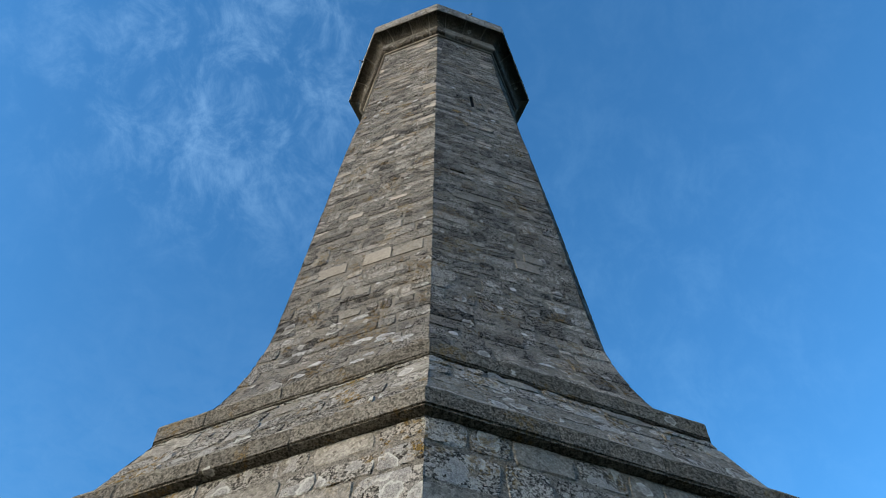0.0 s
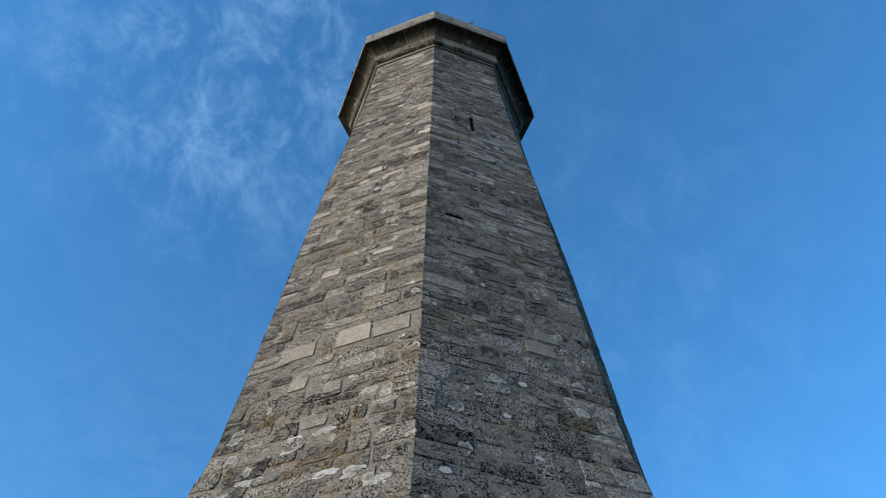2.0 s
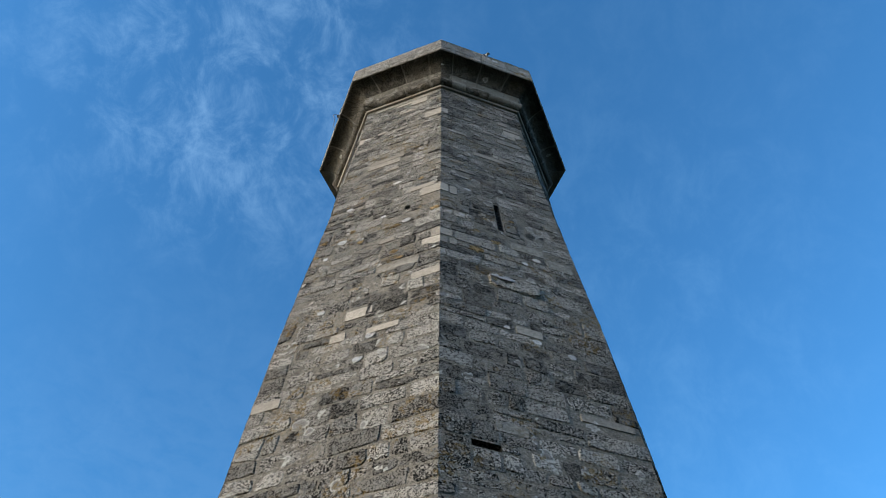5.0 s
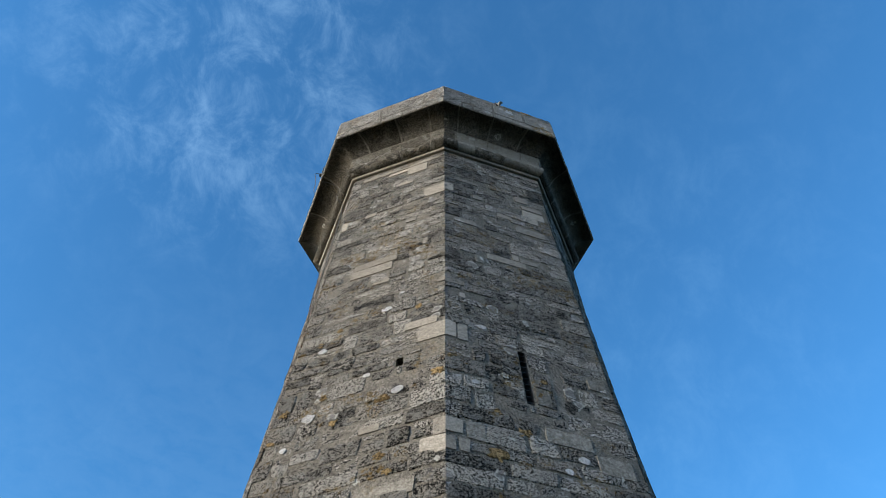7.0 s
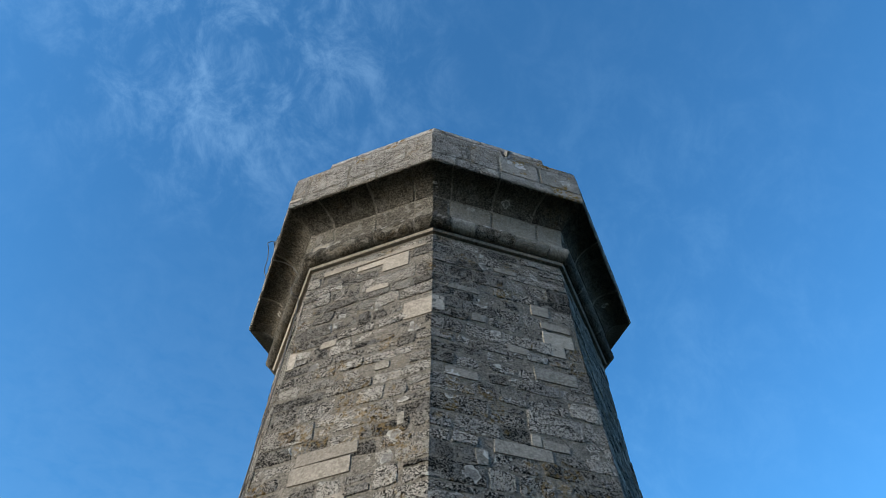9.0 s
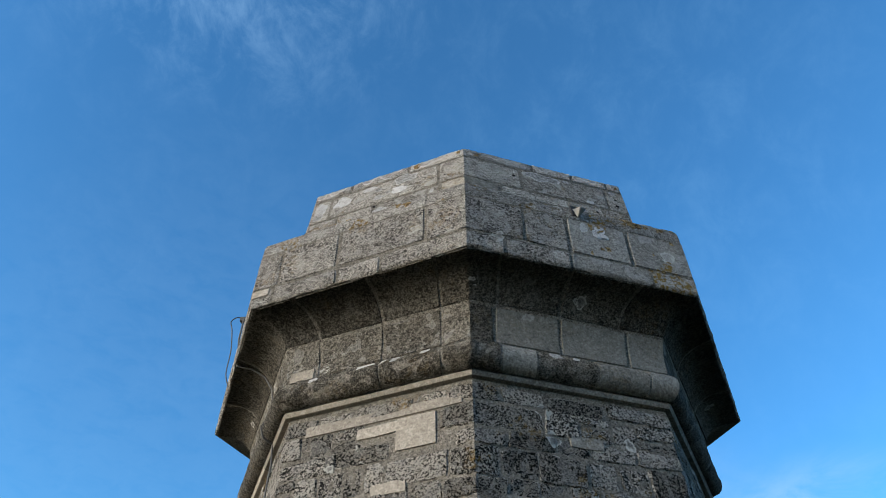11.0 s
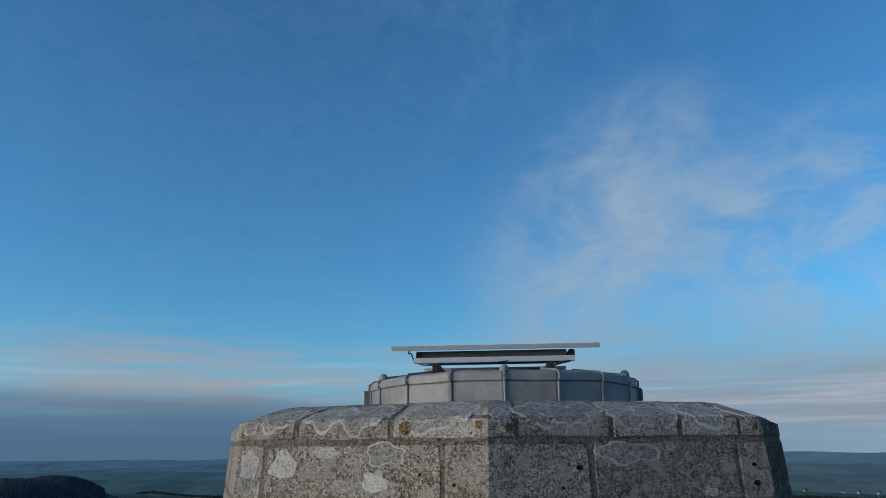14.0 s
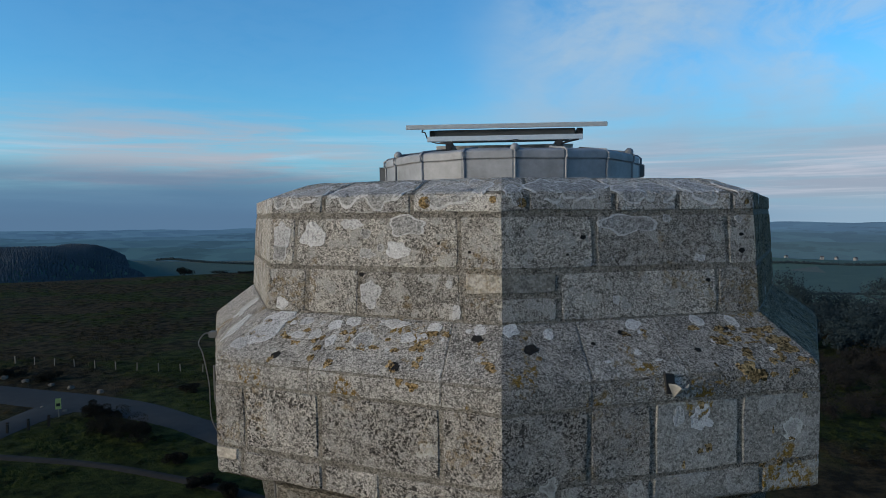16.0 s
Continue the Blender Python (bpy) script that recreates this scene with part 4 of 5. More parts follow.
for k in SEEN:
    J = {name: list(by[k]) for name, by in HEAD_JOINTS.items()}
    big = dict(nx=6, ny=4, wild=0.006, gap=0.013, bevel=0.006, corner=0.006, sunk=0.004)
    lay("fascia", k, J["fascia_low"], 0.0, 0.205, (FASCIA, FASCIA, ASHLAR, ASHLAR) if k == 0 else FASCIA, rng, rough=0.006, **{**big, "bevel": 0.01, "ny": 6})
    lay("fascia", k, J["fascia"], 0.205, 0.622, (FASCIA, FASCIA, ASHLAR, ASHLAR) if k == 0 else FASCIA, rng, rough=0.004, proud=0.006, **big)
    if k == -1:
        add_stone("stone", block(k, 0.0, 0.085, 0.125, 0.2, SECTIONS["fascia"][0], rng, proud=0.010, rough=0.0006, nx=3, ny=2, wild=0.002, gap=0.002, bevel=0.004), PALE, SECTIONS["fascia"][2][k])
    # face 1 takes the darker stone, its shade being put into the colour
    total = SECTIONS["weathering"][1]
    lay("weathering", k, J["weathering"], 0.0, total, DARK_SHADED if k == 1 else WEATHER, rng, rough=0.002, proud=0.003, nx=6, ny=11, wild=0.004, gap=0.004, bevel=0.008, sunk=0.0)
    edges = [0.0, *J["low"], 1.0]
    for u0, u1 in zip(edges, edges[1:]):
        if (k, u1) != (-1, 1.0) and (k, u0) != (0, 0.0):
            add_stone("stone", block(k, u0, u1, 0.0, 0.307, SECTIONS["parapet"][0], rng, rough=0.0018, proud=0.004, **big), DARK_SHADED if k == 1 else PARAPET, SECTIONS["parapet"][2][k])
    lay("parapet", k, J["high"], 0.307, 0.64, DARK_SHADED if k == 1 else PARAPET, rng, rough=0.0018, proud=0.004, **big)
    for k2, u0, u1 in ((-1, 0.855, 1.0), (0, 0.0, 0.205)):
        if k == k2:
            wall, _, beds = SECTIONS["parapet"]
            for v0, v1, mat in ((0.0, 0.165, PARAPET), (0.165, 0.307, SMOOTH)):
                add_stone("stone", block(k, u0, u1, v0, v1, wall, rng, proud=0.0045, rough=0.0015, **big), mat, beds[k])
    total = SECTIONS["coping"][1]
    lay("coping", k, J["coping"], 0.0, total * 0.52, DARK_SHADED if k == 1 else COPING, rng, rough=0.003, proud=0.005, nx=5, ny=5, wild=0.005, gap=0.013, bevel=0.006, sunk=0.004)
    total = SECTIONS["hollow_moulding"][1]
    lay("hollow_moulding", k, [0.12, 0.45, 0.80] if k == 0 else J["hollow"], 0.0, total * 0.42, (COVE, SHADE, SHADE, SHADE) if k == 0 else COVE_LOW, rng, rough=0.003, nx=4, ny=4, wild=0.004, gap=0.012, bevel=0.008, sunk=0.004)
    # the upper course is darkest, painting the shade under the fascia
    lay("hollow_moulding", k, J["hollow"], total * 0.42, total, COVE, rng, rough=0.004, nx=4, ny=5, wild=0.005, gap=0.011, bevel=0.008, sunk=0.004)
    total = SECTIONS["roll_moulding"][1]
    if k == 0:
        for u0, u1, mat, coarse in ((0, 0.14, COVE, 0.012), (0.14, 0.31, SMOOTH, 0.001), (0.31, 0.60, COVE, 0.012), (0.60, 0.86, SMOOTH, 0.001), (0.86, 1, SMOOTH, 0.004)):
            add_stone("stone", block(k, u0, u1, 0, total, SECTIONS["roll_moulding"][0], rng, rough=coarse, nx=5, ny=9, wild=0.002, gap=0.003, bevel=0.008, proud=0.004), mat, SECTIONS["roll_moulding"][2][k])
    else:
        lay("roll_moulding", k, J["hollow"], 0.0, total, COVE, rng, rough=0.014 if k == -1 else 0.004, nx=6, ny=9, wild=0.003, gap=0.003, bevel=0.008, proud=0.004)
    if k == -1:
        hollow, _, beds = SECTIONS["hollow_moulding"]
        add_stone("stone", block(k, 0.03, 0.17, 0.0, 0.10, hollow, rng, proud=0.014, rough=0.0006, nx=3, ny=2, wild=0.002, gap=0.002, bevel=0.004), PALE, beds[k])
    # a crisp square fillet in two lengths
    profile, total, beds = SECTIONS["fillet"]
    at = [0.0, 0.0461, 0.0911, total]
    for u0, u1 in ((0.0, 0.497), (0.503, 1.0)):
        verts = [on_face(k, u, v, 0.0, profile) for v in at for u in (u0, u1)]
        part("fillet_length", (verts, [(2 * n, 2 * n + 1, 2 * n + 3, 2 * n + 2) for n in range(3)]), PALE if k < 0 else SMOOTH, beds[k])


def crust(k, u, s, wide, tall, name, mat, rng, wave=0.42, lift=0.0):
    """A thin crust of lichen or moss with a lobed, paler edge, on the stones."""
    profile, total, beds = SECTIONS[name]
    width = (on_face(k, 1, s, 0, profile) - on_face(k, 0, s, 0, profile)).length
    off, n = rng.uniform(0, 50), 32
    rings = ((0.3, 0.0065), (0.6, 0.0065), (0.86, 0.0065), (0.97, 0.0065), (1.0, 0.002))
    verts = [on_face(k, u, s, 0.0065 + lift, profile)]
    for ring, out in rings:
        for i in range(n):
            a = 2 * math.pi * i / n
            r = ring * (1 + wave * noise.noise((math.cos(a) * 1.5 + off, math.sin(a) * 1.5, off)) + 0.3 * wave * abs(noise.noise((math.cos(a) * 3.2 + off, math.sin(a) * 3.2, off))))
            verts.append(on_face(k, min(max(u + math.cos(a) * r * wide / 2 / width, 0.002), 0.998), s + math.sin(a) * r * tall / 2, out + lift, profile))
    faces = [(0, 1 + i, 1 + (i + 1) % n) for i in range(n)]
    for ring in range(len(rings) - 1):
        b = 1 + ring * n
        faces += [(b + i, b + n + i, b + n + (i + 1) % n, b + (i + 1) % n) for i in range(n)]
    ob = part("lichen_crust" if mat is not MOSS else "moss_tuft", (verts, faces), mat, beds[k])
    if mat in (LICHEN, LICHEN_GREY):
        ob.data.materials.append(LICHEN_RIM)
        ob.data.polygons.foreach_set("material_index", [0] * (3 * n) + [1] * (2 * n))


rng = random.Random(77)
wl = SECTIONS["weathering"][1]
DISCS = ((-1, 0.226, 0.513), (-1, 0.239, 0.393), (-1, 0.309, 0.403), (-1, 0.36, 0.496), (-1, 0.385, 0.367), (-1, 0.427, 0.539), (-1, 0.589, 0.54), (-1, 0.667, 0.432), (-1, 0.72, 0.44), (-1, 0.755, 0.531), (-1, 0.921, 0.535), (0, 0.03, 0.54), (0, 0.158, 0.496), (0, 0.468, 0.535), (0, 0.716, 0.54), (0, 0.849, 0.52), (-1, 0.03, 0.284), (-1, 0.076, 0.319))
for k, u, v in DISCS:
    crust(k, u, v, rng.uniform(0.065, 0.11), rng.uniform(0.06, 0.10), "weathering", LICHEN, rng, 0.3)
crust(-1, 0.509, 0.39, 0.14, 0.15, "weathering", LICHEN_GREY, rng, 0.35)
crust(-1, 0.589, 0.545, 0.20, 0.06, "weathering", LICHEN, rng, 0.4)
for n in range(18):
    crust(rng.choice((-1, -1, 0)), rng.uniform(0.04, 0.96), wl * rng.uniform(0.40, 0.92), rng.uniform(0.015, 0.045), rng.uniform(0.015, 0.045), "weathering", LICHEN, rng)
for k, u, v, w in ((-1, 0.221, 0.21, 0.06), (-1, 0.66, 0.207, 0.075), (-1, 0.916, 0.464, 0.07), (0, 0.093, 0.387, 0.085), (0, 0.41, 0.475, 0.045), (0, 0.636, 0.303, 0.04), (0, 0.30, 0.40, 0.03), (0, 0.80, 0.46, 0.03)):
    crust(k, u, v, w, w * 0.8, "weathering", MOSS, rng)
for k, u, v, w in ((-1, 0.255, 0.322, 0.06), (-1, 0.354, 0.294, 0.05), (-1, 0.645, 0.217, 0.06), (-1, 0.684, 0.117, 0.05), (-1, 0.728, 0.094, 0.06), (-1, 0.729, 0.419, 0.07), (-1, 0.968, 0.258, 0.06), (-1, 0.321, 0.358, 0.05), (0, 0.742, 0.369, 0.08), (0, 0.943, 0.345, 0.12), (0, 0.95, 0.274, 0.10), (0, 0.761, 0.138, 0.10), (0, 0.788, 0.096, 0.10)):
    crust(k, u, v, w, w * 0.8, "weathering", GOLD, rng, 0.9)
# broad scraped crust by the corner
for k, u, f, w, h in ((-1, 0.10, 0.80, 0.24, 0.26), (-1, 0.05, 0.55, 0.10, 0.22), (-2, 0.80, 0.6, 0.2, 0.3), (-2, 0.55, 0.75, 0.25, 0.2)):
    crust(k, u, wl * f, w, h, "weathering", LICHEN, rng, 0.6)
for n in range(46):
    k = rng.choice((-1, -1, -1, 0, 0))
    crust(k, rng.uniform(0.02, 0.98) if k < 0 else rng.choice((rng.uniform(0.6, 0.98), rng.uniform(0, 1))), wl * rng.uniform(0.28, 0.85), rng.uniform(0.015, 0.07), rng.uniform(0.015, 0.05), "weathering", GOLD, rng, 0.9)
for k, u, w, h in ((-1, 0.20, 0.12, 0.09), (-1, 0.47, 0.2, 0.10), (-1, 0.60, 0.22, 0.09), (-1, 0.78, 0.11, 0.08), (0, 0.40, 0.14, 0.11), (0, 0.50, 0.08, 0.05)):
    crust(k, u, SECTIONS["roll_moulding"][1] * 0.66, w * 0.7, h * 0.6, "roll_moulding", LICHEN, rng, 0.5, 0.0)
crust(0, 0.525, 0.53, 0.07, 0.11, "fascia", LICHEN, rng, 0.5)
crust(0, 0.60, 0.50, 0.14, 0.12, "fascia", LICHEN, rng, 0.7, -0.001)
crust(0, 0.40, s_of(13.21), 0.24, 0.09, "shaft_wall", LICHEN, rng, 0.6, 0.034)
WHITE_AT = ((-1, 0.18, 15.52, 0.09), (-1, 0.53, 14.90, 0.07), (-1, 0.73, 14.56, 0.11), (-1, 0.22, 14.50, 0.12), (-1, 0.59, 15.98, 0.10), (-1, 0.12, 14.16, 0.06), (-1, 0.69, 16.23, 0.05), (-1, 0.24, 12.88, 0.08), (-1, 0.60, 12.20, 0.09), (-1, 0.55, 11.87, 0.09), (-1, 0.65, 7.53, 0.05))
WHITE_TOO = ((0, 0.23, 15.49, 0.08), (0, 0.17, 14.59, 0.07), (0, 0.24, 14.17, 0.06), (0, 0.69, 13.93, 0.09), (0, 0.59, 13.76, 0.08), (0, 0.55, 12.20, 0.08), (0, 0.74, 12.11, 0.08), (0, 0.38, 12.31, 0.06), (0, 0.52, 7.54, 0.07), (0, 0.41, 7.04, 0.06), (0, 0.07, 8.47, 0.05), (0, 0.19, 6.69, 0.06), (0, 0.12, 6.15, 0.09))
for k, u, z, w in (*WHITE_AT, *WHITE_TOO):
    crust(k, u, s_of(z), w * 1.1, w * 0.85, "shaft_wall", LICHEN, rng, 0.35, 0.004)
crust(0, 0.81, s_of(7.35), 0.14, 0.11, "shaft_wall", LICHEN_GREY, rng, 0.25, 0.004)
GOLD_AT = ((-1, 0.15, 15.64, 0.08), (-1, 0.27, 15.82, 0.06), (-1, 0.28, 14.73, 0.08), (-1, 0.05, 14.65, 0.11), (-1, 0.65, 14.49, 0.12), (-1, 0.38, 14.35, 0.08), (-1, 0.67, 13.79, 0.09), (-1, 0.72, 13.61, 0.07), (-1, 0.96, 14.67, 0.11), (-1, 0.82, 15.85, 0.09), (-1, 0.03, 14.29, 0.07), (0, 0.27, 14.25, 0.09), (0, 0.40, 14.08, 0.12), (0, 0.57, 14.85, 0.07), (0, 0.25, 13.75, 0.14), (0, 0.54, 14.63, 0.08), (0, 0.04, 14.88, 0.08))
for k, u, z, w in GOLD_AT:
    crust(k, u, s_of(z), w, w * 0.8, "shaft_wall", GOLD, rng, 0.9, 0.003)
for k, u, z, w in ((-1, 0.46, 6.76, 0.13), (-1, 0.77, 6.22, 0.24), (-1, 0.87, 6.04, 0.20), (-1, 0.33, 6.42, 0.15), (-1, 0.58, 6.88, 0.13), (-1, 0.54, 6.86, 0.09), (-1, 0.71, 7.08, 0.09), (-1, 0.36, 5.88, 0.15)):
    crust(k, u, s_of(z), w, w * 0.55, "shaft_wall", LICHEN_GREY, rng, 0.8, 0.002)
# one dark weathered stone high on the lit side
add_stone("stone", block(-1, 0.05, 0.218, s_of(17.345), s_of(17.515), shaft, rng, proud=0.012, rough=0.008, bevel=0.015, gap=0.008, nx=5, ny=3, wild=0.012, corner=0.03), DARK_SHADED, shaft_walls[-1])
for n in range(34):
    crust(0, rng.uniform(0.72, 0.99), wl * rng.uniform(0.12, 0.8), rng.uniform(0.02, 0.07), rng.uniform(0.015, 0.045), "weathering", GOLD, rng, 0.9)
for n in range(16):
    crust(0, rng.uniform(0.5, 0.98), rng.uniform(0.15, 0.6), rng.uniform(0.015, 0.045), rng.uniform(0.02, 0.06), "fascia", GOLD, rng, 0.9)
# round lichens on the foot of the shaft
for n in range(26):
    k = rng.choice((-1, -1, -1, 0))
    u, w = (rng.uniform(0.1, 0.97) if k < 0 else rng.uniform(0.03, 0.9)), rng.choice((0.05, 0.06, 0.08, 0.12))
    crust(k, u, s_of(5.46 + rng.random() ** 1.8 * 1.6), w * rng.uniform(0.9, 1.7), w * rng.uniform(0.6, 0.9), "shaft_wall", LICHEN_GREY if n % 3 else LICHEN, rng, 0.8, 0.001)
# on the coping's bevel and front, and on the parapet under it
for k, u, v, w, h in ((-2, 0.7, 0.22, 0.3, 0.3), (-1, 0.04, 0.13, 0.14, 0.16), (-1, 0.16, 0.20, 0.22, 0.28), (-1, 0.36, 0.22, 0.30, 0.30), (-1, 0.50, 0.15, 0.22, 0.20), (-1, 0.56, 0.24, 0.20, 0.24), (-1, 0.78, 0.18, 0.34, 0.26), (-1, 0.90, 0.26, 0.20, 0.26),
                      (0, 0.045, 0.16, 0.12, 0.20), (0, 0.17, 0.22, 0.22, 0.30), (0, 0.28, 0.20, 0.28, 0.28), (0, 0.36, 0.26, 0.20, 0.2), (0, 0.49, 0.15, 0.20, 0.18), (0, 0.60, 0.20, 0.24, 0.26), (0, 0.80, 0.21, 0.28, 0.28), (0, 0.96, 0.20, 0.12, 0.24), (1, 0.3, 0.26, 0.3, 0.28)):
    crust(k, u, v, w, h, "coping", LICHEN_GREY, rng, 0.6)
for k, u, v, w, h, mat in ((-1, 0.05, 0.50, 0.12, 0.20, 0), (-1, 0.05, 0.40, 0.10, 0.12, 1), (-1, 0.212, 0.51, 0.17, 0.15, 0), (-1, 0.38, 0.585, 0.15, 0.08, 0), (-1, 0.62, 0.57, 0.26, 0.13, 1), (-1, 0.59, 0.424, 0.15, 0.10, 0), (-1, 0.457, 0.40, 0.10, 0.06, 1), (-1, 0.45, 0.53, 0.07, 0.06, 1), (-1, 0.52, 0.44, 0.05, 0.05, 1), (-1, 0.07, 0.06, 0.08, 0.07, 0), (-1, 0.47, 0.15, 0.13, 0.17, 0), (-1, 0.80, 0.23, 0.04, 0.05, 0), (-1, 0.83, 0.06, 0.05, 0.09, 0),
                      (0, 0.486, 0.575, 0.37, 0.12, 1), (0, 0.631, 0.605, 0.055, 0.045, 1), (0, 0.76, 0.36, 0.08, 0.05, 0), (0, 0.93, 0.60, 0.05, 0.05, 1), (0, 0.42, 0.12, 0.05, 0.05, 0)):
    crust(k, u, v, w, h, "parapet", LICHEN_GREY if mat else LICHEN, rng, 0.6)
for k, u, v, w in ((-1, 0.70, 0.07, 0.08), (-1, 0.968, 0.08, 0.045), (0, 0.074, 0.06, 0.06), (0, 0.973, 0.06, 0.035)):
    crust(k, u, v, w, w * 0.95, "coping", GOLD, rng, 0.15)
for k, u, s, w in ((-1, 0.44, 0.27, 0.035), (-1, 0.76, 0.47, 0.02), (-1, 0.88, 0.42, 0.02), (0, 0.30, 0.50, 0.035), (0, 0.24, 0.40, 0.02), (0, 0.94, 0.50, 0.03), (0, 0.94, 0.40, 0.04), (0, 0.79, 0.22, 0.03)):
    crust(k, u, s, w, w * 0.8, "parapet", MOSS, rng)

roof = [Vector((0, 0, 22.3))] + [corner_way(k) * 1.72 + Vector((0, 0, 22.22)) for k in range(8)]
part("roof", (roof, [(0, 1 + k, 1 + (k + 1) % 8) for k in range(8)]), LEAD, monument, "grey lead roof inside the parapet")

# ------------------------------------------------------------------ on the roof: lead turret and solar panel


def turret():
    t = tagged(new("lead_turret"), "low round scalloped turret clad in grey lead sheet", "turret")
    cx, cy, lobes = 0.0, 0.0, 18
    base_z, lip_z, top_z = 22.2, 22.93, 22.98

    def rim(a, r):
        return r * (1 - 0.016 * abs(math.sin(a * lobes / 2)) ** 0.8)

    steps = lobes * 8
    for n in range(lobes):
        verts, faces = [], []
        profile = [(1.07, base_z), (1.07, 22.6), (1.073, 22.866), (1.0735, 22.882), (1.079, 22.8805), (1.080, 22.884), (1.080, 22.89), (1.079, 22.928), (1.078, 22.934), (1.072, 22.943), (1.06, 22.948), (0.98, 22.965)]
        for i in range(9):
            a = 2 * math.pi * (n + i / 8) / lobes
            for j, (r, z) in enumerate(profile):
                rr = rim(a, r) + 0.004 * noise.noise((a * 5, z * 4, 3))
                dip = 0.014 * noise.noise((a * 2.2, 5, 1)) if j > 1 else 0
                verts.append((cx + rr * math.sin(a), cy - rr * math.cos(a), z + dip))
        m = len(profile)
        for i in range(8):
            for j in range(m - 1):
                faces.append((i * m + j, (i + 1) * m + j, (i + 1) * m + j + 1, i * m + j + 1))
        p = part("lead_panel", (verts, faces), LEAD, t)
        p.data.shade_smooth()
    verts, faces = [(cx, cy, 23.03)], []
    for j, (r, z) in enumerate(((0.5, 23.01), (0.98, 22.95))):
        for i in range(steps):
            a = 2 * math.pi * i / steps
            verts.append((cx + rim(a, r) * math.sin(a), cy - rim(a, r) * math.cos(a), z + 0.014 * noise.noise((a * 2.2, 5, 1))))
    for i in range(steps):
        faces.append((0, 1 + i, 1 + (i + 1) % steps))
        faces.append((1 + i, 1 + steps + i, 1 + steps + (i + 1) % steps, 1 + (i + 1) % steps))
    part("lead_top", (verts, faces), LEAD, t)
    for n in range(lobes):
        a = 2 * math.pi * n / lobes + 0.02
        out = Vector((math.sin(a), -math.cos(a), 0))
        line = [(1.07, base_z), (1.075, 22.875), (1.09, 22.887), (1.09, 22.93), (1.06, 22.955), (0.8, 22.99)]
        part("lead_roll", tube([out * r + Vector((0, 0, z)) for r, z in line], 0.009, 8), LEAD, t)
        if n in (0, 3, 15):
            bm = bmesh.new()
            bmesh.ops.create_uvsphere(bm, u_segments=12, v_segments=8, radius=0.034, matrix=pose(out.x * 1.05, out.y * 1.05, 22.955) @ Matrix.Diagonal((1, 1, 1.1, 1)))
            knob = part("roll_end", bm, LEAD, t)
            knob.data.shade_smooth()
    for s in (-1, 1):
        part("bracket", box(bmesh.new(), s * 1.08, s * 1.13, -0.06, 0.06, 22.78, 22.89, 0.008), GREYBOX, t, "small dark clip on the turret's side")
    t.location, t.scale = (0.055, 0, 0.03), (1.035, 1.035, 1)
    return t


turret()


def solar_panel():
    p = tagged(new("solar_panel"), "aluminium framed solar panel on a rail above the turret", "solar panel")
    tilt = pose(0.0, -0.50, 23.14, 7.6, 0, 0.5)
    half, deep, thick = 0.79, 1.0, 0.036
    for name, span in (("frame_bar", (-half, half, 0.0, 0.03)), ("frame_bar", (-half, half, deep - 0.03, deep)), ("frame_bar", (-half, -half + 0.03, 0.031, deep - 0.031)), ("frame_bar", (half - 0.03, half, 0.031, deep - 0.031))):
        part(name, box(bmesh.new(), *span, 0, thick, 0.003, tilt), ALU, p, "bare aluminium frame")
    part("cell_sheet", box(bmesh.new(), -half + 0.031, half - 0.031, 0.031, deep - 0.031, 0.02, 0.03, 0, tilt), CELLS, p, "dark blue glass cells")
    part("back_sheet", box(bmesh.new(), -half + 0.031, half - 0.031, 0.031, deep - 0.031, 0.012, 0.017, 0, tilt), GREYBOX, p)
    part("rail", box(bmesh.new(), -0.62, 0.60, -0.50, -0.45, 23.045, 23.085, 0.003), ALU, p, "aluminium channel rail")
    part("rail", box(bmesh.new(), -0.62, 0.60, 0.25, 0.30, 23.045, 23.085, 0.003), ALU, p, "aluminium channel rail")
    part("control_box", box(bmesh.new(), -0.57, 0.55, -0.40, 0.1, 23.092, 23.145, 0.004), GREYBOX, p, "long dark grey box under the panel")
    for s in (-0.61, 0.565):
        part("box_end", box(bmesh.new(), s, s + 0.045, -0.42, -0.1, 23.088, 23.142, 0.005), BLACK, p, "black end bracket")
    for s in (-0.45, 0.42):
        part("foot", box(bmesh.new(), s - 0.025, s + 0.025, -0.5, 0.28, 22.97, 23.045, 0.004), BLACK, p, "black foot")
    part("cable", tube(wobbly([(-0.66, -0.44, 23.15), (-0.665, -0.46, 23.125), (-0.64, -0.47, 23.12), (-0.62, -0.46, 23.07), (-0.56, -0.5, 23.035), (-0.46, -0.55, 23.02)]), 0.005, 6), BLACK, p, "thin black lead")
    part("cable", tube(wobbly([(0.10, -0.52, 23.05), (0.0, -0.55, 23.035), (-0.12, -0.6, 23.03)]), 0.004, 6), BLACK, p, "thin black lead")
    part("cable", tube(wobbly([(0.43, -0.5, 23.01), (0.5, -0.5, 23.03), (0.57, -0.49, 23.045)]), 0.008, 6), BLACK, p, "thin black lead")
    p.location = (0.01, -0.26, 0.032)
    return p


solar_panel()

# ------------------------------------------------------------------ on the walls


